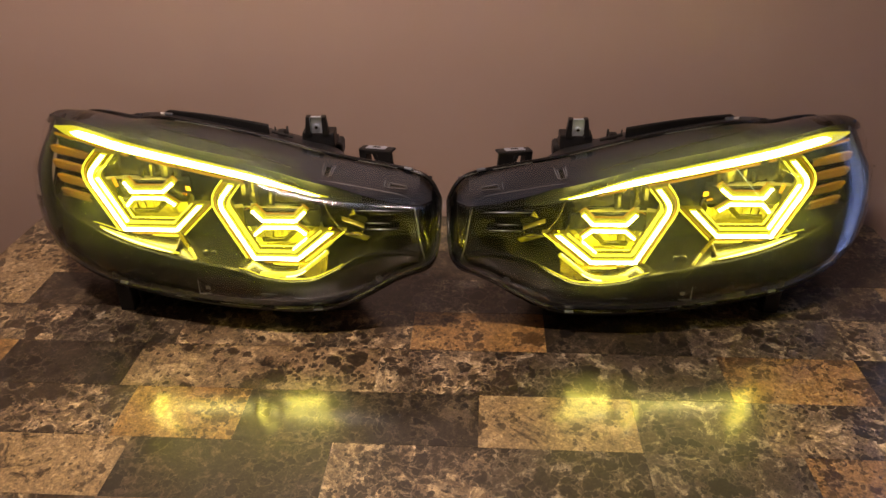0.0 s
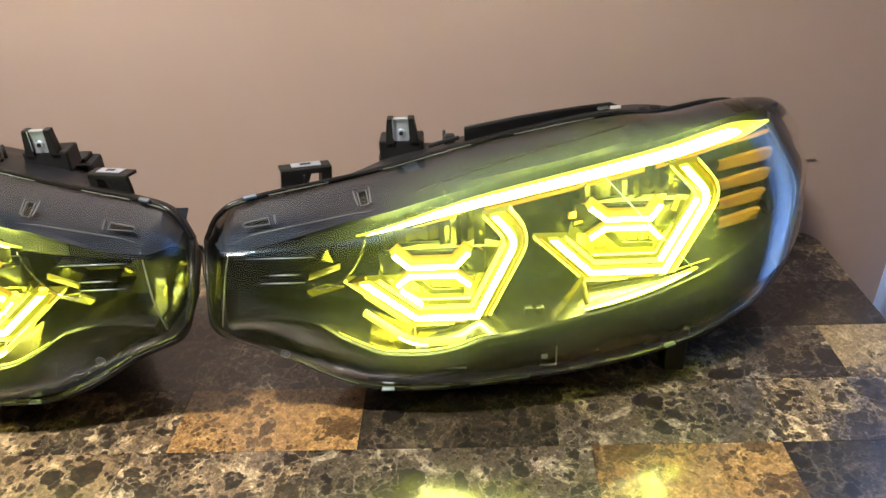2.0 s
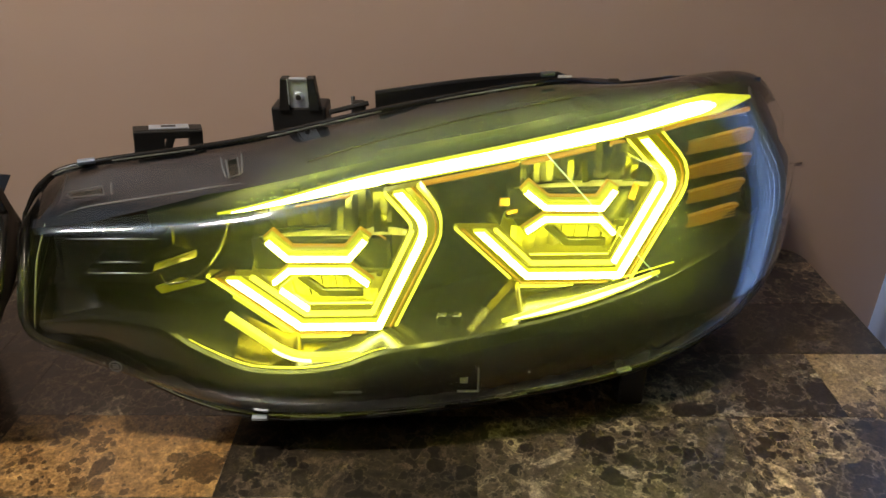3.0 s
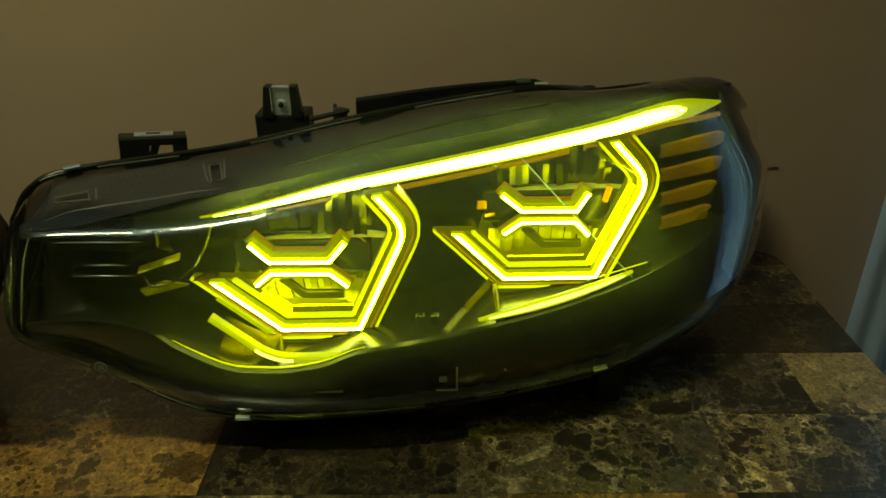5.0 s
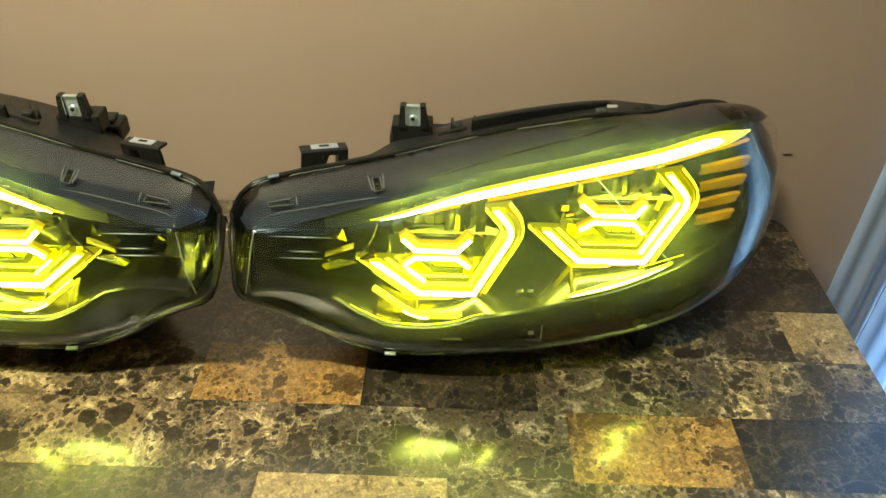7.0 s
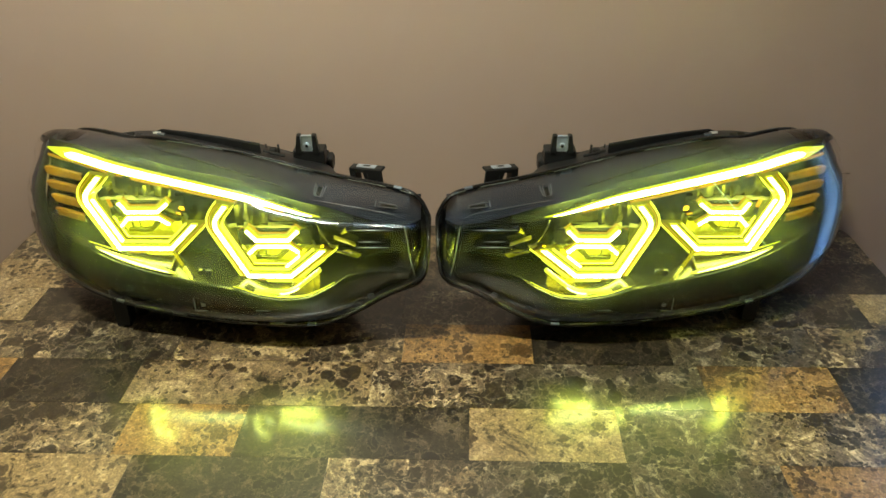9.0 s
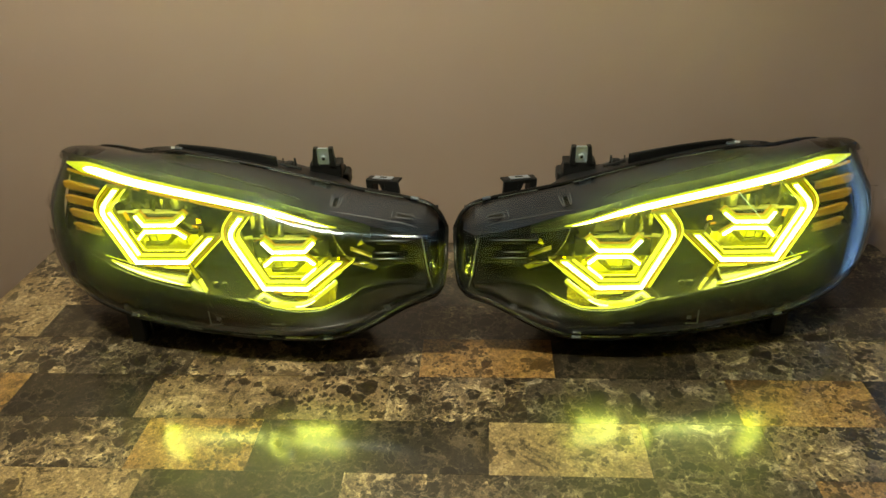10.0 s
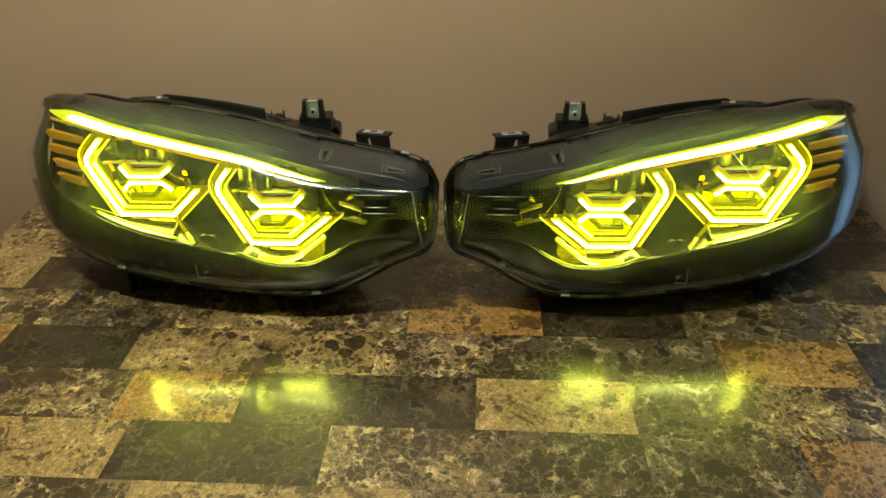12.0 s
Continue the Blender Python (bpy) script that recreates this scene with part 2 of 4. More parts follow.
BOWL = plastic("yellow_lit_bowl", (0.50, 0.46, 0.17), 0.36, 300.0, 0.05, 0.1, 0.45)
DARK_CHROME = plastic("dark_reflector", (0.16, 0.15, 0.12), 0.2, 300.0, 0.05, 0.1, 0.8)
COPPER = plastic("coppery_reflector", (0.62, 0.30, 0.07), 0.25, 300.0, 0.05, 0.1, 0.9)
AMBER = plastic("amber_reflector", (0.20, 0.095, 0.010), 0.3, 500.0, 0.1)
LENS = clear("clear_polycarbonate", (0.96, 0.96, 0.94), 0.05, 1.48, 0.017)
BRASS_YELLOW = plastic("olive_light_guide_plastic", (0.075, 0.07, 0.006), 0.18, 300.0, 0.05)
LED_STRIP = glow("lit_strip", (0.95, 1.0, 0.11), 44.0)
LED_HALO = glow("lit_guide_body", (0.80, 0.86, 0.04), 1.0)
LED_RING = glow("lit_ring", (0.98, 1.0, 0.05), 54.0)
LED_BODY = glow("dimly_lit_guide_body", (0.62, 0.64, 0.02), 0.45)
LED_RIM = glow("lit_rim", (0.90, 0.90, 0.05), 2.2)
LED_INNER = glow("lit_inner_rim", (0.90, 0.92, 0.06), 2.1)
# emission of the strips added behind the rings as fill for the bowls
BOWL_FILL = glow("bowl_fill_glow", (0.90, 0.96, 0.04), 10.0)
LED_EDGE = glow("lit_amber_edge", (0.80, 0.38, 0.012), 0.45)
LED_LIP = glow("lit_lower_lip", (0.84, 0.88, 0.05), 1.2)
LED_LIP_CORE = glow("lit_lower_core", (0.95, 1.0, 0.30), 4.0)
# the holder is no lamp: its olive glow stands in for bloom
HOLDER_GLOW = glow("glowing_ring_holder", (0.32, 0.29, 0.010), 0.60)
LED_HOT = glow("white_lit_line", (0.92, 1.0, 0.46), 28.0)
# reflected guide light on the small facets, painted as bright and dim yellow
LIT_CHIP = plastic("yellow_lit_chip", (0.48, 0.45, 0.04), 0.3, 300.0, 0.0, 0.1, 0.3)
FACET = plastic("dim_yellow_lit_facet", (0.055, 0.052, 0.014), 0.18, 300.0, 0.0, 0.1, 1.0)
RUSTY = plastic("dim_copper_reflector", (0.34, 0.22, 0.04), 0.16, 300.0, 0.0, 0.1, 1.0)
for _m in (LED_RIM, LED_LIP, LED_LIP_CORE, LED_BODY, LED_EDGE, HOLDER_GLOW):
    _m.cycles.emission_sampling = "NONE"
# tray metal tinted with the yellow it mirrors from the rings
LIT_TRAY = plastic("yellow_lit_tray", (0.036, 0.029, 0.005), 0.24, 55.0, 0.8, 0.10, 1.0)
STICKER = plastic("white_paper_label", (0.70, 0.70, 0.66), 0.6, 300.0, 0.02)


# ---- building tools ----
def part(name, bm, mat, parent=None, label="", smooth=False):
    data = bpy.data.meshes.new(name)
    bm.normal_update()
    if smooth == "auto":
        for e in bm.edges:
            e.smooth = len(e.link_faces) == 2 and e.calc_face_angle(0) < radians(34)
        for f in bm.faces:
            f.smooth = True
    bm.to_mesh(data)
    bm.free()
    data.materials.append(mat)
    if smooth is True:
        data.shade_smooth()
    ob = new(name, data)
    if parent:
        ob.parent = parent
    if label:
        ob["label"] = label
    return ob


def box(bm, lo, hi, bevel=0.0):
    g = bmesh.ops.create_cube(bm, size=1.0)
    size = [hi[k] - lo[k] for k in range(3)]
    bmesh.ops.scale(bm, vec=size, verts=g["verts"])
    bmesh.ops.translate(bm, vec=[(hi[k] + lo[k]) / 2 for k in range(3)], verts=g["verts"])
    if bevel:
        edges = {e for v in g["verts"] for e in v.link_edges}
        bmesh.ops.bevel(bm, geom=list(edges), offset=bevel, segments=2, affect="EDGES", profile=0.5)
    return bm


def block(lo, hi, bevel=0.0):
    return box(bmesh.new(), lo, hi, bevel)


def curve_at(knots, values, x):
    """A smooth curve through values at knots (monotone cubic)."""
    k = np.asarray(knots, float)
    v = np.asarray(values, float)
    d = np.diff(v) / np.diff(k)
    m = np.zeros(len(k))
    m[0], m[-1] = d[0], d[-1]
    for i in range(1, len(k) - 1):
        m[i] = 0 if d[i - 1] * d[i] <= 0 else 2 * d[i - 1] * d[i] / (d[i - 1] + d[i])
    i = int(np.clip(np.searchsorted(k, x) - 1, 0, len(k) - 2))
    h = k[i + 1] - k[i]
    t = (x - k[i]) / h
    return float((1 + 2 * t) * (1 - t) ** 2 * v[i] + t * (1 - t) ** 2 * h * m[i] + t * t * (3 - 2 * t) * v[i + 1] + t * t * (t - 1) * h * m[i + 1])


def spline(points, n):
    """n points of a smooth run through the given ones."""
    p = [Vector(q) for q in points]
    p = [2 * p[0] - p[1]] + p + [2 * p[-1] - p[-2]]
    out = []
    for k in range(n):
        u = k / (n - 1) * (len(p) - 3)
        i = min(int(u), len(p) - 4)
        t = u - i
        a, b, c, d = p[i:i + 4]
        out.append(0.5 * (2 * b + (c - a) * t + (2 * a - 5 * b + 4 * c - d) * t * t + (3 * b - a - 3 * c + d) * t ** 3))
    return out


def sheet(rows, closed=False):
    """A skin over rows of points."""
    bm = bmesh.new()
    grid = [[bm.verts.new(p) for p in row] for row in rows]
    for a, b in zip(grid, grid[1:]):
        n = len(a)
        for k in range(n if closed else n - 1):
            bm.faces.new((a[k], a[(k + 1) % n], b[(k + 1) % n], b[k]))
    return bm


def tube(points, radius, sides=8, flat=1.0):
    """A round rod along points; flat squeezes it upright."""
    rows = []
    pts = [Vector(p) for p in points]
    for k, p in enumerate(pts):
        d = (pts[min(k + 1, len(pts) - 1)] - pts[max(k - 1, 0)]).normalized()
        side = d.cross(Vector((0, 0, 1)))
        side = side.normalized() if side.length > 1e-4 else Vector((1, 0, 0))
        up = side.cross(d).normalized()
        r = radius(k / (len(pts) - 1)) if callable(radius) else radius
        rows.append([p + side * math.cos(a) * r + up * math.sin(a) * r * flat for a in (2 * math.pi * j / sides for j in range(sides))])
    bm = sheet(rows, True)
    bm.verts.ensure_lookup_table()
    bm.faces.new([bm.verts[j] for j in range(sides)][::-1])
    bm.faces.new([bm.verts[len(bm.verts) - sides + j] for j in range(sides)])
    bmesh.ops.recalc_face_normals(bm, faces=bm.faces)
    return bm


def offset_line(pts, d):
    """A polyline in the x-z plane moved sideways by d, mitred."""
    out = []
    p = [Vector(q) for q in pts]
    for k in range(len(p)):
        a = (p[k] - p[k - 1]).normalized() if k else None
        b = (p[k + 1] - p[k]).normalized() if k < len(p) - 1 else None
        na = Vector((-a.y, a.x)) if a else None
        nb = Vector((-b.y, b.x)) if b else None
        if na is None or nb is None:
            n = na if nb is None else nb
        else:
            n = (na + nb).normalized()
            n = n / max(0.4, n.dot(na))
        out.append(p[k] + n * d)
    return out


def band(pts, width, front, back, bevel=0.0):
    """A mitred bar of that width along a polyline in the x-z plane, from front to back in y."""
    a, b = offset_line(pts, width / 2), offset_line(pts, -width / 2)
    rows = []
    c = min(bevel, width / 2.5)
    a2, b2 = offset_line(pts, width / 2 - c), offset_line(pts, -width / 2 + c)
    for k in range(len(pts)):
        rows.append([(a[k].x, back, a[k].y), (a[k].x, front + c, a[k].y), (a2[k].x, front, a2[k].y),
                     (b2[k].x, front, b2[k].y), (b[k].x, front + c, b[k].y), (b[k].x, back, b[k].y)])
    bm = sheet(rows, True)
    bm.verts.ensure_lookup_table()
    bm.faces.new([bm.verts[j] for j in range(6)])
    bm.faces.new([bm.verts[len(bm.verts) - 6 + j] for j in range(6)])
    bmesh.ops.remove_doubles(bm, verts=bm.verts, dist=1e-6)
    bmesh.ops.recalc_face_normals(bm, faces=bm.faces)
    return bm


def rounded(pts, k, r, n=4):
    """The polyline with its corner k rounded."""
    p = [Vector(q) for q in pts]
    a = p[k] + (p[k - 1] - p[k]).normalized() * r
    b = p[k] + (p[k + 1] - p[k]).normalized() * r
    arc = [a * (1 - t) ** 2 + p[k] * 2 * t * (1 - t) + b * t * t for t in (j / n for j in range(n + 1))]
    return p[:k] + arc + p[k + 1:]


# ---- the room ----
def structure(name, bm, mat, label, category):
    return tagged(part(name, bm, mat), label, category, "", "structure")


X0, X1, Y0, H = -2.3, 2.4, -2.4, 2.45
structure("floor", block((X0 - 0.1, Y0 - 0.1, -0.1), (X1 + 0.1, WALL_Y + 0.12, 0.0)), FLOOR_WOOD, "plain brown floor under the table", "floor")
structure("ceiling", block((X0 - 0.1, Y0 - 0.1, H), (X1 + 0.1, WALL_Y + 0.12, H + 0.1)), CEILING_PAINT, "plain white painted ceiling", "ceiling")
bm = block((X0 - 0.1, WALL_Y, 0.0), (WINDOW[0], WALL_Y + 0.12, H))
box(bm, (WINDOW[1], WALL_Y, 0.0), (X1 + 0.1, WALL_Y + 0.12, H))
box(bm, (WINDOW[0], WALL_Y, WINDOW[3]), (WINDOW[1], WALL_Y + 0.12, H))
box(bm, (WINDOW[0], WALL_Y, 0.0), (WINDOW[1], WALL_Y + 0.12, WINDOW[2]))
structure("wall_north", bm, WALL_PAINT, "plain taupe painted wall behind the table", "wall")
structure("wall_south", block((X0 - 0.1, Y0 - 0.1, 0.0), (X1 + 0.1, Y0, H)), WALL_PAINT, "plain taupe painted wall", "wall")
structure("wall_west", block((X0 - 0.1, Y0, 0.0), (X0, WALL_Y, H)), WALL_PAINT, "plain taupe painted wall", "wall")
structure("wall_east", block((X1, Y0, 0.0), (X1 + 0.1, WALL_Y, H)), WALL_PAINT, "plain taupe painted wall", "wall")

window = structure("window_1", block((WINDOW[0], WALL_Y + 0.112, WINDOW[2]), (WINDOW[1], WALL_Y + 0.118, WINDOW[3])), CEILING_PAINT, "closed pale window behind the vertical blind", "window")
for x in (WINDOW[0], (WINDOW[0] + WINDOW[1]) / 2 - 0.02, WINDOW[1] - 0.04):
    part("window_frame", block((x, WALL_Y + 0.102, WINDOW[2]), (x + 0.04, WALL_Y + 0.1115, WINDOW[3]), 0.002), CEILING_PAINT, window)

# the ceiling lamp that holds the tube
fixture = tagged(new("ceiling_lamp"), "small white ceiling lamp, switched on", "ceiling lamp")
fixture.location = (LAMP_AT[0], LAMP_AT[1], H)
part("base", block((-0.05, -0.05, -0.02), (0.05, 0.05, 0.0), 0.004), CEILING_PAINT, fixture)
for x in (-0.03, 0.03):
    part("rod", tube([(x, 0, -0.02), (x, 0, -0.132)], 0.004), STEEL, fixture)
part("body", block((-0.22, -0.06, -0.160), (0.22, 0.06, -0.132), 0.006), CEILING_PAINT, fixture)
for x in (-0.212, 0.212):
    part("end_cap", block((x - 0.008, -0.055, -0.176), (x + 0.008, 0.055, -0.158), 0.003), STEEL, fixture)

# vertical blind to the side of the table
blind = tagged(new("vertical_blind"), "pale blue-white vinyl vertical blind, closed, hanging beside the wall", "window blind")
blind.location = (0.881, WALL_Y - 0.03, 0.02)
part("head_rail", block((-0.04, -0.02, 2.16), (1.2, 0.025, 2.2), 0.003), CEILING_PAINT, blind)
for k in range(14):
    rows = []
    for z in (0.0, 2.16):
        rows.append([(k * 0.088 + u * 0.094 - 0.04, -0.004 - 0.010 * math.sin(math.pi * u) + 0.012 * u - 0.0030 * math.sin(5 * math.pi * u), z) for u in (j / 30 for j in range(31))])
    bm = sheet(rows)
    g = bmesh.ops.extrude_face_region(bm, geom=bm.faces[:])
    bmesh.ops.translate(bm, vec=(0, 0.0015, 0), verts=[v for v in g["geom"] if isinstance(v, bmesh.types.BMVert)])
    bmesh.ops.recalc_face_normals(bm, faces=bm.faces)
    part("slat", bm, BLIND_VINYL, blind, "", "auto")

# a small nail left in the wall
nail = tagged(new("nail"), "small dark nail sticking out of the taupe wall", "nail")
nail.location = (0.717, WALL_Y, 0.858)
part("shank", tube([(-0.008, -0.0012, 0), (0.005, -0.0014, 0.0006)], 0.0006), HOUSING_BLACK, nail)
part("head", tube([(0.005, -0.0014, 0.0006), (0.0060, -0.0014, 0.0006)], 0.0010), HOUSING_BLACK, nail)

# ---- the table ----
TX0, TX1, TY0, TY1 = -0.785, 0.738, 0.27, 1.203
table = tagged(new("table"), "dining table with a glossy brown marble-block laminate top against the wall", "table")
table.location = (0, 0, 0)


def slab(x0, x1, y0, y1, z0, z1, r):
    bm = bmesh.new()
    ring = []
    for cx, cy, a0 in ((x1 - r, y1 - r, 0), (x0 + r, y1 - r, 90), (x0 + r, y0 + r, 180), (x1 - r, y0 + r, 270)):
        for j in range(7):
            a = radians(a0 + j * 15)
            ring.append(bm.verts.new((cx + r * math.cos(a), cy + r * math.sin(a), z0)))
    f = bm.faces.new(ring)
    g = bmesh.ops.extrude_face_region(bm, geom=[f])
    bmesh.ops.translate(bm, vec=(0, 0, z1 - z0), verts=[v for v in g["geom"] if isinstance(v, bmesh.types.BMVert)])
    bmesh.ops.recalc_face_normals(bm, faces=bm.faces)
    return bm


top = part("tabletop", slab(TX0, TX1, TY0, TY1, TABLE_Z - 0.034, TABLE_Z - 0.0025, 0.03), EDGE_BAND, table, "thick laminate top with a dark rounded edge")
part("apron", block((TX0 + 0.1, TY0 + 0.1, TABLE_Z - 0.12), (TX1 - 0.1, TY1 - 0.1, TABLE_Z - 0.034)), BLACK_WOOD, table)
for x in (TX0 + 0.12, TX1 - 0.12):
    for y in (TY0 + 0.12, TY1 - 0.12):
        part("leg", block((x - 0.035, y - 0.035, 0), (x + 0.035, y + 0.035, TABLE_Z - 0.12), 0.004), BLACK_WOOD, table)


# ---- a car headlight ----
ORIGIN = Vector((0.30, 0.95, 0.75))
# the lens: runs from the inner tip to the outer end, from the top seam down to the bottom seam
SEAM_TOP = [(-0.002, 0.905, 0.935), (0.012, 0.915, 0.957), (0.042, 0.928, 0.967), (0.150, 0.972, 0.970), (0.270, 1.003, 0.988),
            (0.396, 1.024, 1.003), (0.462, 1.064, 0.990), (0.560, 1.118, 0.980), (0.625, 1.140, 0.940)]
ROLL = [(-0.003, 0.896, 0.931), (0.020, 0.886, 0.953), (0.042, 0.894, 0.963), (0.151, 0.925, 0.968), (0.271, 0.931, 0.987),
        (0.400, 0.965, 1.002), (0.500, 1.010, 1.006), (0.580, 1.060, 1.002), (0.642, 1.115, 0.950)]
UPPER = [(-0.004, 0.888, 0.924), (0.027, 0.860, 0.943), (0.046, 0.856, 0.945), (0.148, 0.872, 0.945), (0.290, 0.895, 0.965),
         (0.420, 0.930, 0.985), (0.520, 0.970, 0.993), (0.585, 1.030, 0.985), (0.648, 1.110, 0.925)]
MIDDLE = [(-0.004, 0.882, 0.911), (0.021, 0.843, 0.914), (0.042, 0.835, 0.912), (0.160, 0.838, 0.900), (0.300, 0.848, 0.905),
          (0.430, 0.876, 0.915), (0.530, 0.924, 0.925), (0.605, 1.000, 0.925), (0.655, 1.090, 0.905)]
LOWER = [(-0.002, 0.876, 0.899), (0.015, 0.837, 0.884), (0.042, 0.831, 0.866), (0.160, 0.825, 0.834), (0.300, 0.829, 0.828),
         (0.440, 0.860, 0.836), (0.543, 0.917, 0.845), (0.614, 1.000, 0.848), (0.655, 1.088, 0.860)]
SEAM_LOW = [(0.000, 0.874, 0.888), (0.010, 0.853, 0.864), (0.054, 0.855, 0.841), (0.155, 0.853, 0.790), (0.300, 0.865, 0.786),
            (0.456, 0.895, 0.799), (0.547, 0.945, 0.808), (0.606, 1.010, 0.818), (0.648, 1.098, 0.838)]
# the inside, by x: (y, z) of the brow, the strip, the recess and the lower lip
BX = (0.008, 0.06, 0.15, 0.25, 0.35, 0.45, 0.53, 0.60)
BROW_TOP = ((0.897, 0.920, 0.962, 0.990, 1.008, 1.048, 1.092, 1.110), (0.940, 0.956, 0.962, 0.978, 0.988, 0.986, 0.980, 0.960))
BROW = ((0.872, 0.890, 0.922, 0.938, 0.958, 0.995, 1.030, 1.075), (0.934, 0.951, 0.956, 0.972, 0.984, 0.994, 0.996, 0.972))
STRIP = ((0.862, 0.866, 0.889, 0.926, 0.955, 0.976, 1.003, 1.050), (0.940, 0.944, 0.946, 0.955, 0.965, 0.980, 0.992, 0.990))
RECESS = ((0.885, 0.905, 0.935, 0.955, 0.975, 0.990, 1.020, 1.060), (0.925, 0.932, 0.936, 0.945, 0.955, 0.970, 0.980, 0.965))
FLOOR = ((0.875, 0.900, 0.930, 0.945, 0.960, 0.970, 0.990, 1.050), (0.890, 0.880, 0.840, 0.834, 0.854, 0.862, 0.874, 0.900))
LIP = ((0.838, 0.842, 0.841, 0.836, 0.834, 0.834, 0.834, 0.836, 0.845, 0.872, 0.934, 1.016),
       (0.880, 0.884, 0.877, 0.861, 0.8435, 0.8425, 0.8475, 0.858, 0.865, 0.875, 0.890, 0.902),
       (0.008, 0.064, 0.108, 0.135, 0.177, 0.203, 0.235, 0.264, 0.326, 0.42, 0.53, 0.60))
RING_A = [(0.275, 0.963), (0.298, 0.934), (0.259, 0.848), (0.198, 0.847), (0.152, 0.887)]
RING_B = [(0.455, 0.989), (0.484, 0.958), (0.450, 0.874), (0.376, 0.873), (0.339, 0.910)]


def inside(curve, x):
    knots = curve[2] if len(curve) > 2 else BX
    return Vector((x, curve_at(knots, curve[0], x), curve_at(knots, curve[1], x)))


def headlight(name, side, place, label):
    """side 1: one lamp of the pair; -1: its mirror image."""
    lamp = tagged(new(name), label, "car headlight", "pair of car headlights")
    lamp.matrix_world = place
    flip = Matrix.Translation(-ORIGIN)
    if side < 0:
        flip = Matrix.Diagonal((-1, 1, 1, 1)) @ flip

    def add(part_name, bm, mat, parent=lamp, tag="", smooth=False):
        bm.transform(flip)
        if side < 0:
            bmesh.ops.reverse_faces(bm, faces=bm.faces)
        return part(part_name, bm, mat, parent, tag, smooth)

    # clear lens
    runs = [spline(c, 65) for c in (SEAM_TOP, ROLL, UPPER, MIDDLE, LOWER, SEAM_LOW)]
    rows = [spline([r[k] for r in runs], 36) for k in range(65)]
    # the moulded crease across the inner half of the lens
    for row in rows:
        w = 0.75 * min(max((0.27 - row[14].x) / 0.10, 0.0), 1.0)
        for a, b in ((7, 14), (14, 21)):
            ends = row[a].copy(), row[b].copy()
            for j in range(a + 1, b):
                row[j] = row[j] * (1 - w) + (ends[0] + (ends[1] - ends[0]) * ((j - a) / (b - a))) * w
    rows_lens = rows
    bm = sheet(rows)
    bmesh.ops.recalc_face_normals(bm, faces=bm.faces)
    outward = sum((f.normal.y * f.calc_area() for f in bm.faces))
    if outward > 0:
        bmesh.ops.reverse_faces(bm, faces=bm.faces)
    bm.normal_update()
    rim = [e for e in bm.edges if e.is_boundary]
    g = bmesh.ops.extrude_edge_only(bm, edges=rim)
    for v in [v for v in g["geom"] if isinstance(v, bmesh.types.BMVert)]:
        v.co.y += 0.004
    lens = add("lens", bm, LENS, lamp, "clear polycarbonate lens", True)
    lens.visible_shadow = False

    # sealed seam round the lens
    loop = spline(SEAM_TOP, 80) + spline(SEAM_LOW[::-1], 80)
    loop.append(loop[0])
    add("seam", tube(loop, 0.0029, 8), RUBBER, lamp, "black sealed seam round the lens", True)

    # housing
    hx = (-0.003, 0.05, 0.125, 0.15, 0.30, 0.45, 0.55, 0.62)
    rows = []
    for k in range(40):
        u = k / 39
        t, b = spline(SEAM_TOP, 40)[k], spline(SEAM_LOW, 40)[k]
        x = (t.x + b.x) / 2
        deep = curve_at(hx, (0.93, 0.968, 0.995, 1.075, 1.13, 1.145, 1.150, 1.130), min(max(x, -0.003), 0.62))
        base = curve_at(hx, (0.885, 0.836, 0.785, 0.768, 0.757, 0.760, 0.785, 0.812), min(max(x, -0.003), 0.62))
        zt = t.z - 0.012
        ym = (t.y + deep) / 2
        rows.append([t, Vector((t.x, t.y + 0.012, t.z - 0.002)), Vector((x, max(ym, t.y + 0.013), zt)), Vector((x, max(deep, t.y + 0.014), zt - 0.025)),
                     Vector((x, max(deep, t.y + 0.014), base + 0.03)), Vector((x, max(deep - 0.05, b.y + 0.02), base)),
                     Vector((x, b.y + 0.03, base)), Vector((b.x, b.y + 0.008, b.z - 0.012)), b])
    bm = sheet(rows)
    for end in (rows[0], rows[-1]):
        vs = [v for p in end for v in bm.verts if (v.co - p).length < 1e-7]
        seen = []
        for v in vs:
            if v not in seen:
                seen.append(v)
        try:
            bm.faces.new(seen)
        except ValueError:
            pass
    bmesh.ops.recalc_face_normals(bm, faces=bm.faces)
    add("housing", bm, HOUSING_BLACK, lamp, "black moulded plastic housing", True)

    # feet under the housing
    for fx, fy, fz in ((0.16, 0.93, 0.768), (0.455, 0.95, 0.768), (0.30, 1.07, 0.775)):
        low = Vector((fx, fy, 0.75)) - ORIGIN
        if side < 0:
            low.x = -low.x
        drop = (place @ low).z - TABLE_Z
        bm = bmesh.new()
        bmesh.ops.create_cone(bm, cap_ends=True, segments=14, radius1=0.009, radius2=0.012, depth=fz - 0.75 + drop)
        bmesh.ops.translate(bm, vec=(fx, fy, (fz + 0.75 - drop) / 2), verts=bm.verts)
        add("foot", bm, HOUSING_BLACK)

    low = Vector((0.471, 0.924, 0.75)) - ORIGIN
    if side < 0:
        low.x = -low.x
    drop = (place @ low).z - TABLE_Z
    add("support_lug", block((0.460, 0.912, 0.75 - drop), (0.482, 0.936, 0.806), 0.002), HOUSING_BLACK, lamp, "black moulded lug")

    # black inner bezel: brow, recess, floor, lip, lower skirt
    rows = []
    n = 60
    for k in range(n):
        x = 0.026 + (0.584 - 0.026) * k / (n - 1)
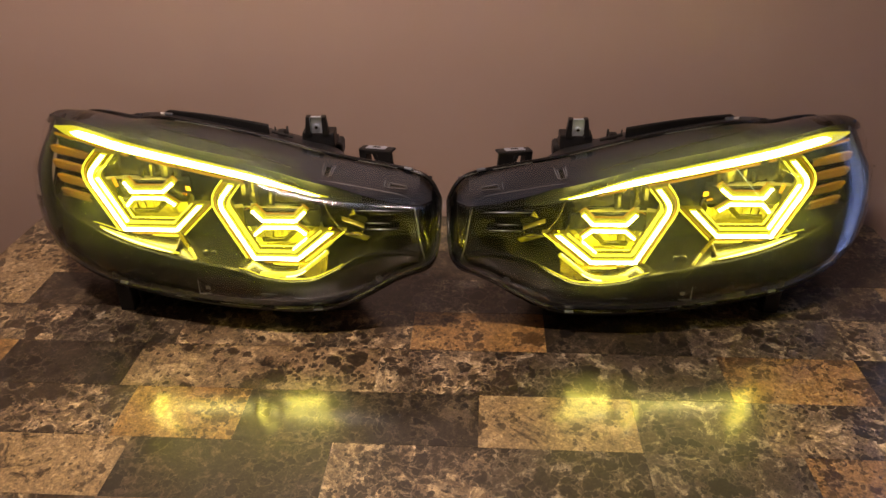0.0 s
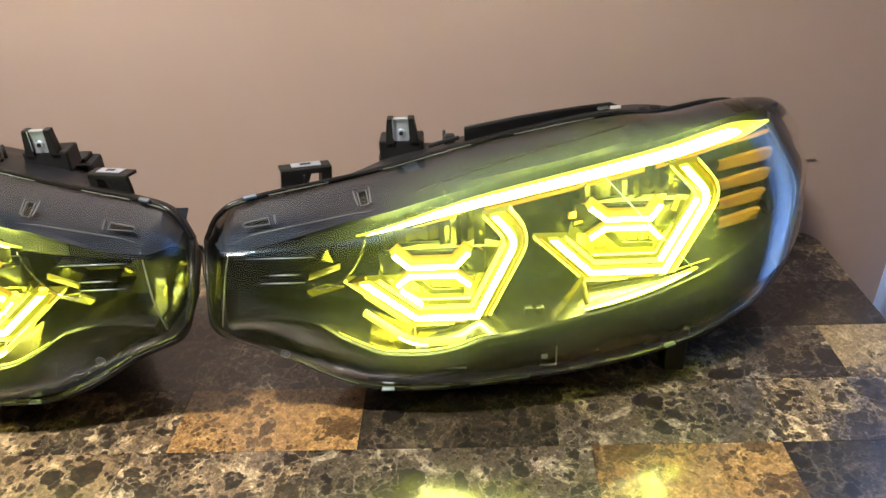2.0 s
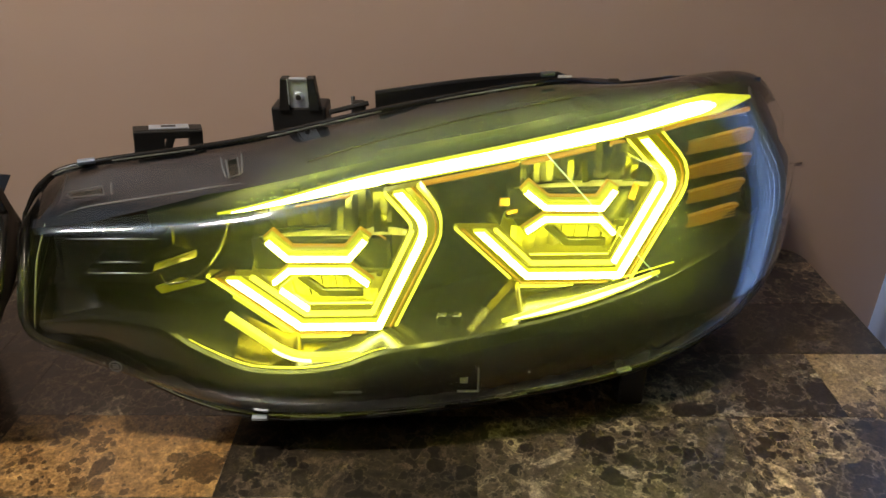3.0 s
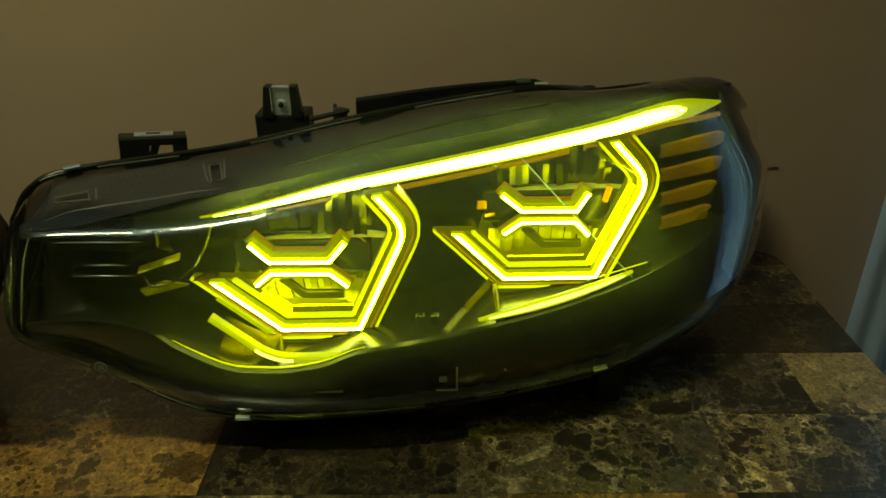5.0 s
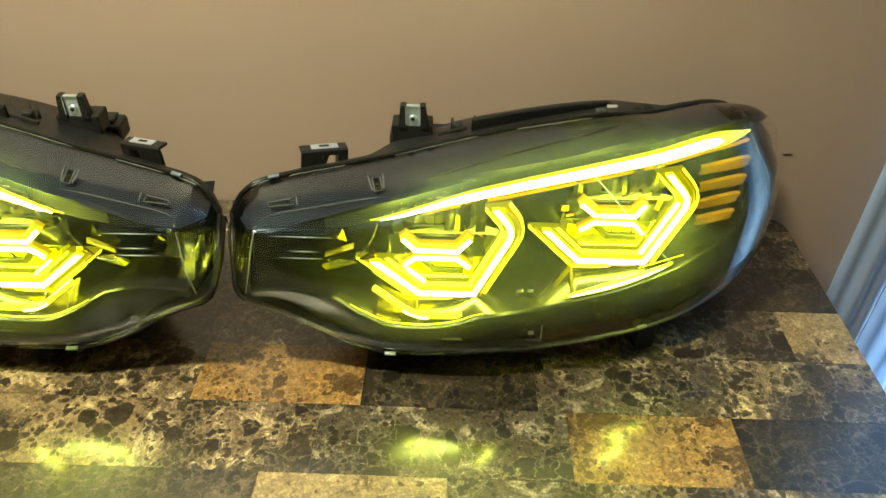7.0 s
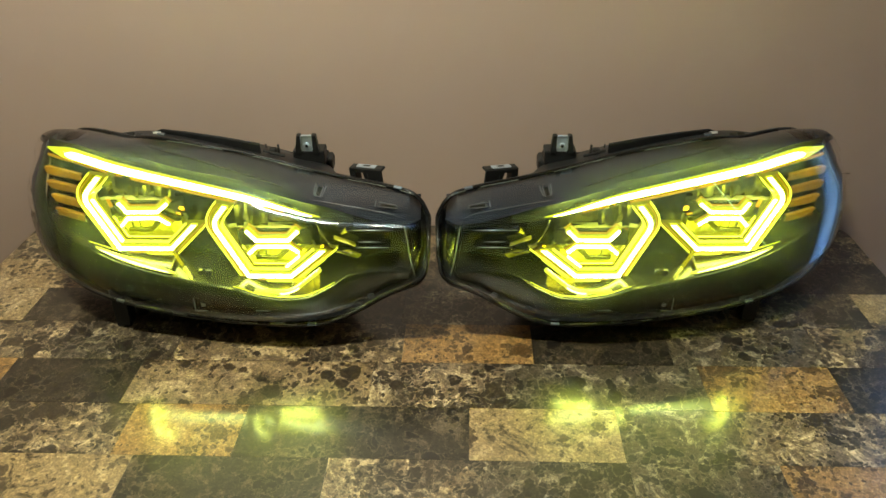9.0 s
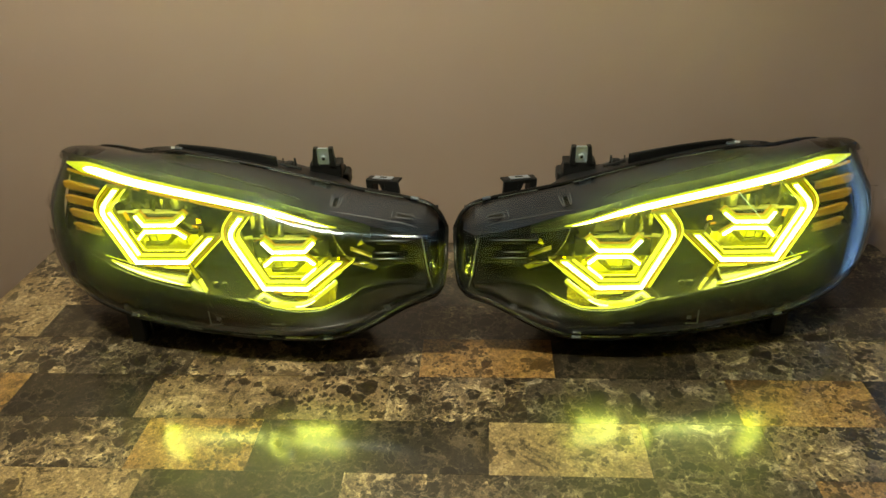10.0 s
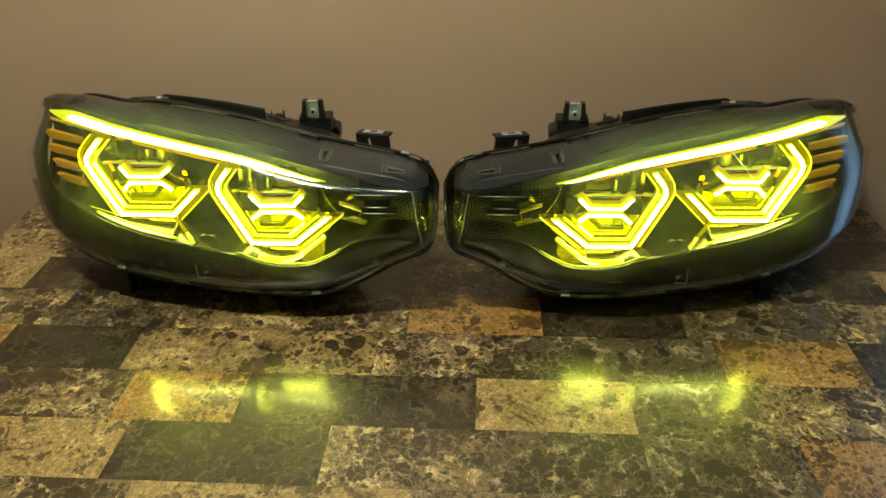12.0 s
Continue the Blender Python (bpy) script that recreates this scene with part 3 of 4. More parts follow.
        xx = min(max(x, BX[0]), BX[-1])
        def q(curve, dy=0.0, dz=0.0):
            p = inside(curve, xx)
            p.x = x
            return p + Vector((0, dy, dz))
        w = min(max((x - 0.06) / 0.08, 0.0), 1.0)
        u = min(range(65), key=lambda j: abs(runs[5][j].x - x))
        low = runs[5][u] + Vector((0, 0.010, 0.004))
        low.x = x
        s = min(1.0, max(0.2, (inside(FLOOR, xx).y - inside(LIP, xx).y) / 0.06))
        seam = min(runs[0], key=lambda p: abs(p.x - x)) + Vector((0, 0.004, -0.004))
        e = min(max((x - 0.530) / 0.054, 0.0), 1.0) ** 2
        seam.z -= 0.012 * e
        rows.append([Vector((x, seam.y, seam.z)), q(BROW_TOP, 0.0, -0.010 * e), q(BROW, -0.002 * e, -0.005 * e), q(STRIP, 0.006 * w, 0.003 + 0.009 * w), q(STRIP, 0.006 * w, -0.002 - 0.008 * w), q(STRIP, 0.002 + 0.012 * w, -0.004 - 0.008 * w), q(RECESS, 0.0, -0.004), q(FLOOR),
                     q(LIP, 0.040 * s, -0.012), q(LIP, 0.008 * s, -0.013), q(LIP, 0.004 * s, 0.001), q(LIP), q(LIP, 0.001, -0.006), low])
    rows.insert(0, [Vector((0.010, max(p.y + 0.022, 0.893), 0.915 + (p.z - 0.915) * 0.75)) for p in rows[0]])
    bm = sheet([row[6:] for row in rows])
    near = sheet([row[3:7] for row in rows[:10]])
    joint = bpy.data.meshes.new("joint")
    near.to_mesh(joint)
    near.free()
    bm.from_mesh(joint)
    bpy.data.meshes.remove(joint)
    bmesh.ops.remove_doubles(bm, verts=bm.verts, dist=1e-6)
    bmesh.ops.recalc_face_normals(bm, faces=bm.faces)
    bezel = add("bezel", bm, BEZEL_BLACK, lamp, "gloss black inner bezel", "auto")
    bm = sheet([row[:4] for row in rows])
    bmesh.ops.recalc_face_normals(bm, faces=bm.faces)
    add("brow", bm, BROW_BLACK, bezel, "satin black brow", "auto")
    bm = sheet([row[3:7] for row in rows[9:]])
    bmesh.ops.recalc_face_normals(bm, faces=bm.faces)
    add("ledge", bm, BROW_BLACK, bezel, "satin black ledge", "auto")

    # crease across the brow, from the strip up to the seam
    pts = []
    for k in range(25):
        u = k / 24
        x = 0.205 + 0.215 * u
        f = 0.10 + 0.80 * u
        pts.append(inside(BROW, x) * (1 - f) + inside(BROW_TOP, x) * f + Vector((0, -0.0004, 0.0006)))
    add("brow_crease", tube(pts, 0.0008, 6), BEZEL_BLACK, bezel, "thin moulded crease", True)

    # dark wall inside the wrapped outer end of the lens
    grid = []
    for k in range(65):
        row = rows_lens[k]
        if row[17].x < 0.578:
            continue
        inner = [p + Vector((-0.0045, 0.0055, 0)) for p in row[12:33]]
        if not grid:
            grid.append([p + Vector((-0.002, 0.030, 0)) for p in inner])
        grid.append(inner)
    bm = sheet(grid)
    bmesh.ops.recalc_face_normals(bm, faces=bm.faces)
    add("end_wall", bm, BROW_BLACK, bezel, "satin black wall at the outer end", True)

    # bright strip under the brow
    pts = [inside(STRIP, 0.148 + 0.420 * k / 40) + Vector((0, -0.004, 0)) for k in range(41)]
    strip = add("light_strip", tube(pts, lambda u: min(0.0008 + 0.019 * u, 0.0050 + 0.0040 * u, 0.0014 + 0.085 * (1 - u)), 12), LED_HALO, lamp, "lit white-yellow light strip", True)
    add("core", tube([p + Vector((0, -0.0045, 0.001)) for p in pts[1:39]], lambda u: min(0.0004 + 0.015 * u, 0.0032 + 0.0030 * u, 0.0016 + 0.05 * (1 - u)), 12), LED_STRIP, strip, "white-lit core", True)
    add("hot_line", tube([p + Vector((0, -0.0074 - 0.0012 * k / 36, 0.0018)) for k, p in enumerate(pts[2:37])], lambda u: min(0.0003 + 0.010 * u, 0.0022 + 0.0018 * u, 0.0006 + 0.04 * (1 - u)), 10), LED_HOT, strip, "white-hot line of the strip", True)
    low = [p + Vector((0, -0.003, -0.0028 - 0.0072 * min(1.0, 3 * k / 40))) for k, p in enumerate(pts)][5:]
    add("strip_edge", tube(low, lambda u: 0.0022 * min(1.0, 0.3 + 3 * u), 6), LED_EDGE, strip, "amber-glowing lower edge")

    # two angular rings, each with its inner and outer rim
    for ring, y, cut in ((RING_A, 0.89, (0.275, 0.960)), (RING_B, 0.925, (0.455, 0.988))):
        first = Vector(ring[0]) + (Vector(ring[0]) - Vector(ring[1])) * 0.9
        last = Vector(ring[-1]) + (Vector(ring[-1]) - Vector(ring[-2])) * 0.5
        line = rounded([first] + ring[1:-1] + [last], 1, 0.014)

        def trimmed(bm):
            """The bar cut off under the brow."""
            bmesh.ops.bisect_plane(bm, geom=bm.verts[:] + bm.edges[:] + bm.faces[:], plane_co=(cut[0], y, cut[1]), plane_no=(-0.21, 0, 1), clear_outer=True)
            for co, no in (((ring[-1][0], y, ring[-1][1] + 0.002), (0, 0, 1)),):
                low = [f for f in bm.faces if f.calc_center_median().x < ring[3][0] + 0.006]
                geo = set(low) | {e for f in low for e in f.edges} | {v for f in low for v in f.verts}
                bmesh.ops.bisect_plane(bm, geom=list(geo), plane_co=co, plane_no=no, clear_outer=True)
            bmesh.ops.holes_fill(bm, edges=[e for e in bm.edges if e.is_boundary])
            return bm

        # glowing holder fills the gaps between the lit lines
        holder = add("light_ring", trimmed(band(offset_line(line, 0.0018), 0.0240, y + 0.004, y + 0.014, 0.002)), HOLDER_GLOW, lamp, "angular yellow-lit light ring")
        add("guide", trimmed(band(line, 0.0070, y - 0.002, y + 0.0045, 0.002)), LED_HALO, holder, "yellow-lit guide")
        add("core", trimmed(band(line, 0.0054, y - 0.0045, y - 0.0018, 0.0012)), LED_RING, holder, "white-yellow lit core")
        add("hot_line", trimmed(band(offset_line(line, 0.0004), 0.0026, y - 0.0056, y - 0.0040, 0.0006)), LED_HOT, holder, "white-hot line of the core")
        add("inner_rim", trimmed(band(offset_line(line, -0.0090), 0.0017, y - 0.001, y + 0.0055, 0.0005)), LED_INNER, holder, "thin yellow lit rim")
        add("outer_rim", trimmed(band(offset_line(line, 0.0130), 0.0017, y + 0.002, y + 0.009, 0.0005)), LED_RIM, holder, "thin yellow lit rim")
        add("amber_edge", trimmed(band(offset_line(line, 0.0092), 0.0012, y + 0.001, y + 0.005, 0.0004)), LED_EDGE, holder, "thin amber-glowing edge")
        # added glowing strip, half hidden behind the holder, to brighten the bowl
        add("bowl_fill", band(offset_line([Vector(ring[1]) * 0.45 + Vector(ring[2]) * 0.55] + [Vector(ring[2]), Vector(ring[3]), Vector(ring[3]) * 0.35 + Vector(ring[4]) * 0.65], -0.0050), 0.0028, y + 0.0145, y + 0.0230, 0.0008), BOWL_FILL, holder, "added glowing strip that brightens the bowl")
        # a second bright run on the steep leg, and on the arm of the inner ring
        steep = offset_line([Vector(ring[1]), Vector(ring[2])], -0.0088)
        d = (steep[1] - steep[0]) * 0.09
        add("second_core", band([steep[0] + d, steep[1] - d], 0.0040 if ring is RING_B else 0.0026, y - 0.003, y + 0.001, 0.0008), LED_RING if ring is RING_B else LED_INNER, holder, "second bright run on the steep leg")
        if ring is RING_A:
            arm = [Vector(ring[3]), Vector(ring[4])]
            for off, w, mat in ((-0.0140, 0.0022, LED_RING), (0.0120, 0.0048, LED_LIP)):
                a, b = offset_line(arm, off)
                add("second_core", band([a + (b - a) * 0.06, b - (b - a) * (0.50 if off < 0 else 0.1)], w, y - 0.001, y + 0.005, 0.0008), mat, holder, "second bright run on the arm")

    # the two crossed bars inside each ring
    for (lx, rx, zc), (tl, tr, bl, br), y in (
            ((0.1945, 0.2395, 0.9055), ((0.1810, 0.9235), (0.252, 0.9245), (0.1825, 0.889), (0.2525, 0.888)), 0.886),
            ((0.389, 0.433, 0.9245), ((0.373, 0.9415), (0.4415, 0.943), (0.375, 0.9075), (0.444, 0.9065)), 0.935)):
        up = [tl, (lx, zc + 0.0038), (rx, zc + 0.0038), tr]
        dn = [bl, (lx, zc - 0.0062), (rx, zc - 0.0062), br]
        for line, out in ((up, 1), (dn, -1)):
            wide = offset_line(line, 0.0022 * out)
            ends = [wide[0] + (wide[0] - wide[1]) * 0.16, wide[1], wide[2], wide[3] + (wide[3] - wide[2]) * 0.16]
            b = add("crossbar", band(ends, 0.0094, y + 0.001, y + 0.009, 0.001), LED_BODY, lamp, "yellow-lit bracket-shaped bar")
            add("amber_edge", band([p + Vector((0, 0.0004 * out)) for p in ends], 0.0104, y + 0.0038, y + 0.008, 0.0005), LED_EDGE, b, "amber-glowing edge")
            add("guide", band(line, 0.0058, y - 0.0015, y + 0.0015, 0.001), LED_HALO, b, "yellow-lit guide")
            add("core", band(line, 0.0042, y - 0.004, y - 0.0012, 0.001), LED_RING, b, "white-yellow lit core")
            add("hot_line", band(line, 0.0022, y - 0.0050, y - 0.0036, 0.0005), LED_HOT, b, "white-hot line of the core")
        # fluted reflectors above and below the bars: upright mirror strips, each with its own tilt
        rng = random.Random(7 if y < 0.9 else 11)
        for z0, z1, bend in ((zc + 0.017, zc + 0.050, 0.004), (zc - 0.050, zc - 0.018, -0.006)):
            n = 9
            back = block((lx - 0.026, y + 0.033, z0), (rx + 0.030, y + 0.035, z1), 0.0006)
            mirror = add("reflector", back, DARK_CHROME, lamp, "fluted metallised reflector")
            for k in range(n):
                x0 = lx - 0.025 + (rx - lx + 0.054) * k / n
                x1 = lx - 0.025 + (rx - lx + 0.054) * (k + 1) / n - 0.0006
                bow = 0.012 * ((k + 0.5) / n * 2 - 1) ** 2
                w = 1.0 if bend > 0 else 0.3
                ta, tb, lean = w * rng.uniform(-0.004, 0.004), w * rng.uniform(-0.004, 0.004), w * rng.uniform(-0.006, 0.006)
                f = y + 0.028 - bow
                rows = [[(x0, f + ta + lean + bend, z1 - 0.001), (x0, f + ta - 0.002, (z0 + z1) / 2), (x0, f + ta - lean - bend, z0 + 0.001)],
                        [((x0 + x1) / 2, f - 0.0015 + lean + bend, z1 - 0.001), ((x0 + x1) / 2, f - 0.0035, (z0 + z1) / 2), ((x0 + x1) / 2, f - 0.0015 - lean - bend, z0 + 0.001)],
                        [(x1, f + tb + lean + bend, z1 - 0.001), (x1, f + tb - 0.002, (z0 + z1) / 2), (x1, f + tb - lean - bend, z0 + 0.001)]]
                bm = sheet(rows)
                bmesh.ops.recalc_face_normals(bm, faces=bm.faces)
                # upper flutes take the dim tone, lower ones the brightly lit tone
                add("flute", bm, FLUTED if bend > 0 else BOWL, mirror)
        # bowl behind the bars, the rings' yellow light put into its colour
        ring = RING_A if y < 0.9 else RING_B
        outline = [(lx - 0.024, zc + 0.014), (rx + 0.030, zc + 0.016), (rx + 0.046, zc + 0.015)] + [(px, pz) for px, pz in ring[2:4]] + [(lx - 0.034, zc - 0.020)]
        cx, cz = (lx + rx) / 2, zc - 0.004
        rows = []
        for s, dy in ((1.0, 0.014), (0.96, 0.026), (0.80, 0.036), (0.45, 0.042), (0.05, 0.044)):
            rows.append([Vector((cx + (px - cx) * s, y + dy, cz + (pz - cz) * s)) for px, pz in outline])
        bm = sheet(rows, True)
        bmesh.ops.recalc_face_normals(bm, faces=bm.faces)
        if sum(f.normal.y * f.calc_area() for f in bm.faces) > 0:
            bmesh.ops.reverse_faces(bm, faces=bm.faces)
        add("bowl", bm, BOWL, lamp, "reflector bowl with the rings' yellow light in its colour", "auto")
        dx = lx - 0.1945
        add("inner_frame", band([(0.199 + dx, zc - 0.018), (0.215 + dx, zc - 0.033), (0.247 + dx, zc - 0.033)], 0.007, y + 0.010, y + 0.014, 0.001), BRASS_YELLOW, lamp, "olive translucent inner frame")
        add("projector_shelf", block((lx - 0.03, y + 0.012, zc - 0.014), (rx + 0.03, y + 0.030, zc + 0.014), 0.003), BEZEL_BLACK, lamp, "gloss black shelf behind the bars")

    # amber turn-signal blades at the outer end
    for k in range(4):
        z = 0.964 - 0.0205 * k
        a = Vector((0.510 + 0.002 * k, 0.984 - 0.004 * k, z - 0.006))
        b = Vector((0.565 - 0.003 * max(0, k - 1), 0.992 - 0.005 * k, z + 0.004))
        d = b - a
        rows = []
        for j in range(13):
            p = a + d * (j / 12)
            u = j / 12
            h = (0.0050 + 0.0018 * u) * (1.0 - 0.35 * max(0.0, u - 0.88) / 0.12)
            s = -(0.001, 0.002, 0.005, 0.012)[k] * u ** 3
            rows.append([p + Vector((0, 0.006, h)), p + Vector((0, 0.0, h)), p + Vector((s * 0.3, -0.0004, h * 0.33)), p + Vector((s * 0.5, 0, 0)), p + Vector((s * 0.7, -0.0004, -h * 0.4)), p + Vector((s, 0.0, -h)), p + Vector((s, 0.006, -h))])
        bm = sheet(rows)
        bmesh.ops.recalc_face_normals(bm, faces=bm.faces)
        blade = add("amber_blade", bm, AMBER, lamp, "unlit amber turn-signal blade", "auto")
        for g in (-0.6, -0.2, 0.2, 0.6):
            add("rib", tube([a + d * f + Vector((0, -0.0004, g * (0.0050 + 0.0018 * f))) for f in (0.02, 0.5, 0.93)], 0.0005, 5), AMBER, blade)

    # metallised trays between the lip and the rings, yellow reflections put into their colour
    for x0, x1, y, left, right, low in ((0.154, 0.266, 0.886, 0.156, 0.198, 0.833), (0.366, 0.492, 0.921, 0.330, 0.372, 0.859)):
        rows = []
        for k in range(41):
            x = x0 + (x1 - x0) * k / 40
            lip = inside(LIP, x)
            d = max(0.012, y - lip.y)
            rim = low + max(0.0, right - max(x, left)) * 0.80
            back = min(lip.z + 0.001, low) if x > right else lip.z + 0.6 * max(0.0, rim - lip.z)
            foot = min(lip.z - 0.008, back - 0.006)
            rows.append([lip + Vector((0, 0.12 * d, 0.0025)), lip + Vector((0, 0.16 * d, -0.003))]
                        + [Vector((x, lip.y + f * d, foot + (back - foot) * h)) for f, h in ((0.30, 0.0), (0.45, 0.06), (0.62, 0.26), (0.80, 0.58), (1.0, 1.0))])
        bm = sheet(rows)
        bmesh.ops.recalc_face_normals(bm, faces=bm.faces)
        if sum(f.normal.z * f.calc_area() for f in bm.faces) < 0:
            bmesh.ops.reverse_faces(bm, faces=bm.faces)
        add("lower_tray", bm, LIT_TRAY, lamp, "metallised lower tray with yellow reflections in its colour", True)

    # lit run below the inner ring, along its bottom and arm
    low = offset_line([Vector(RING_A[2]) + Vector((0.006, 0)), Vector(RING_A[3]), Vector(RING_A[4])], 0.0108)
    low = rounded([low[0], low[1], low[2] + (low[1] - low[2]) * 0.12], 1, 0.016, 6)
    glow_run = add("lower_trim", band(low, 0.0046, 0.858, 0.866, 0.0015), LED_LIP, lamp, "yellow-lit lower trim")
    add("core", band(low[1:-1], 0.0024, 0.8565, 0.8585, 0.0008), LED_LIP_CORE, glow_run, "bright core of the trim")
    pts = [inside(LIP, 0.128 + 0.140 * k / 16) + Vector((0, 0.005, 0.002)) for k in range(17)]
    add("lip_edge", tube(pts, lambda u: 0.0008 * math.sin(math.pi * (0.1 + 0.8 * u)), 6), LED_RIM, lamp, "thin lit edge of the lip", True)
    # lit run on the lip below the outer ring
    pts = [inside(LIP, 0.352 + 0.124 * k / 16) + Vector((0, 0.008, 0.0045)) for k in range(17)]
    glow_run = add("lower_trim", tube(pts, lambda u: 0.0040 * math.sin(math.pi * (0.12 + 0.76 * u)), 8), LED_LIP, lamp, "yellow-lit lower trim", True)
    add("core", tube([p + Vector((0, -0.0032, 0.0012)) for p in pts[1:16]], lambda u: 0.0019 * math.sin(math.pi * (0.1 + 0.8 * u)), 8), LED_LIP_CORE, glow_run, "bright core of the trim", True)
    for x0, z0, x1, z1 in ((0.440, 0.8845, 0.492, 0.8905), (0.470, 0.8745, 0.505, 0.8840)):
        add("hairline", tube([(x0, 0.903, z0 - 0.004), (x1, 0.922, z1 - 0.004)], 0.0004, 5), LED_RIM, lamp, "fine lit line")
    add("blade", tube([(0.327, 0.856, 0.864), (0.341, 0.872, 0.873)], 0.0036, 4), DARK_CHROME, lamp, "small metallised blade")
    add("blade", tube([(0.342, 0.873, 0.8735), (0.362, 0.896, 0.884)], 0.0036, 4), LIT_TRAY, lamp, "small bright metallised blade")

    # inner side compartment: small faceted reflector and fins
    def fan(outline, centre, back):
        """A small pyramid of facets with a rim."""
        bm = bmesh.new()
        rim = [bm.verts.new(p) for p in outline]
        behind = [bm.verts.new(Vector(p) + Vector((0, back, 0))) for p in outline]
        hub = bm.verts.new(centre)
        for a in range(len(rim)):
            b = (a + 1) % len(rim)
            bm.faces.new((rim[a], rim[b], hub))
            bm.faces.new((rim[b], rim[a], behind[a], behind[b]))
        bmesh.ops.recalc_face_normals(bm, faces=bm.faces)
        return bm

    for outline, centre in (
            (((0.091, 0.878, 0.917), (0.100, 0.882, 0.935), (0.112, 0.884, 0.936), (0.110, 0.884, 0.920)), (0.102, 0.890, 0.926)),
            (((0.112, 0.884, 0.921), (0.113, 0.884, 0.936), (0.125, 0.888, 0.938), (0.122, 0.888, 0.915)), (0.118, 0.894, 0.930)),
            (((0.100, 0.870, 0.907), (0.101, 0.872, 0.911), (0.130, 0.878, 0.919), (0.130, 0.876, 0.915)), (0.116, 0.876, 0.914)),
            (((0.094, 0.880, 0.887), (0.099, 0.878, 0.883), (0.130, 0.884, 0.889), (0.112, 0.884, 0.892)), (0.108, 0.886, 0.888)),
            (((0.133, 0.886, 0.891), (0.152, 0.892, 0.891), (0.150, 0.892, 0.900), (0.142, 0.890, 0.896)), (0.145, 0.894, 0.895)),
            (((0.050, 0.880, 0.917), (0.067, 0.884, 0.928), (0.064, 0.884, 0.919), (0.058, 0.882, 0.914)), (0.060, 0.886, 0.920))):
        add("facet", fan(outline, centre, 0.003), LIT_CHIP if 0.88 < outline[0][2] < 0.89 or 0.90 < outline[0][2] < 0.91 else RUSTY if outline[0][2] < 0.9 else FACET, lamp, "small faceted reflector")
    arc = spline([(0.101, 0.876, 0.902), (0.108, 0.874, 0.894), (0.130, 0.878, 0.900), (0.147, 0.882, 0.920), (0.155, 0.886, 0.940)], 20)
    add("marker_ring", tube(arc, 0.0008, 6), CHROME, lamp, "thin bright ring edge", True)
    for x0, z0, x1, z1, y in ((0.044, 0.9345, 0.112, 0.9415, 0.866), (0.062, 0.916, 0.096, 0.9205, 0.866), (0.052, 0.907, 0.100, 0.9125, 0.866)):
        fin = add("fin", block((x0, y, z0 - 0.0016), (x1, y + 0.022, z0 + 0.0010), 0.0006), BEZEL_BLACK, lamp, "thin gloss black fin")
        add("fin_edge", tube([(x0 + 0.003, y - 0.0004, z0 + 0.0008), ((x0 + x1) / 2, y - 0.001, z0 + 0.0012), (x1 - 0.002, y - 0.0004, z0 + 0.0008)], lambda u: 0.0006 * math.sin(math.pi * (0.08 + 0.84 * u)), 6), STEEL, fin, "thin steel-coloured edge", True)
    edge = spline([(0.033, 0.868, 0.946), (0.028, 0.856, 0.925), (0.024, 0.848, 0.900), (0.018, 0.846, 0.874)], 14)
    add("end_edge", tube(edge, 0.0007, 6), LENS_EDGE, lamp, "pale edge at the inner end", True)

    # moulding marks on the brow: black plates as recess shade, pale rods as highlights
    def on_roll(bm, x, y, z, lean):
        bm.transform(pose(x, y, z, lean, -8, 12))
        return bm

    at_pocket = (0.152, 0.922, 0.9665, -52)
    pocket = add("moulded_pocket", on_roll(block((-0.0036, 0.0004, -0.0075), (0.0036, 0.0024, 0.0070), 0.0005), *at_pocket), RECESS_SHADE, lamp, "moulded pocket, its shade a matt black plate")
    add("pocket_edge", on_roll(tube([(-0.0040, 0, 0.0070), (-0.0038, 0, -0.0080), (0.0042, 0, -0.0074), (0.0044, 0, 0.0074)], 0.0007, 6), *at_pocket), MARK, pocket, "pale rod as highlight on the moulded edge")
    for side_x in (-1, 1):
        add("pocket_flare", on_roll(tube([(side_x * 0.0062, 0, -0.0060), (side_x * 0.0074, 0, 0.0020), (side_x * 0.0078, 0, 0.0100)], 0.0008, 6), *at_pocket), MARK, pocket, "soft moulded flare")
    at_slot = (0.055, 0.8905, 0.9585, -50)
    slot = add("moulded_slot", on_roll(band([(-0.0100, 0.0012), (0.0100, 0.0002)], 0.0042, 0.0004, 0.0020, 0.0004), *at_slot), RECESS_SHADE, lamp, "moulded slot, its shade a matt black bar")
    add("slot_edge", on_roll(tube([(0.0118, 0, -0.0036), (0.0112, 0, 0.0038), (-0.0112, 0, 0.0042), (-0.0132, 0, 0.0020), (-0.0115, 0, -0.0002), (0.0110, 0, -0.0030)], 0.0006, 6), *at_slot), MARK, slot, "pale rod as highlight on the moulded edge")
    add("slot_flare", on_roll(tube([(0.0170, 0, -0.0040), (0.0176, 0, 0.0050)], 0.0008, 6), *at_slot), MARK, slot, "soft moulded flare")
    # reflected streak along the brow towards the inner end, drawn as a pale rod
    pts = []
    for k in range(17):
        x = 0.036 + 0.126 * k / 16
        w = min(max((x - 0.06) / 0.08, 0.0), 1.0)
        f = 0.5 * k / 16
        pts.append(inside(BROW, x) * (1 - f) + (inside(STRIP, x) + Vector((0, 0.006 * w, 0.003 + 0.009 * w))) * f + Vector((0, -0.0008, 0.0006)))
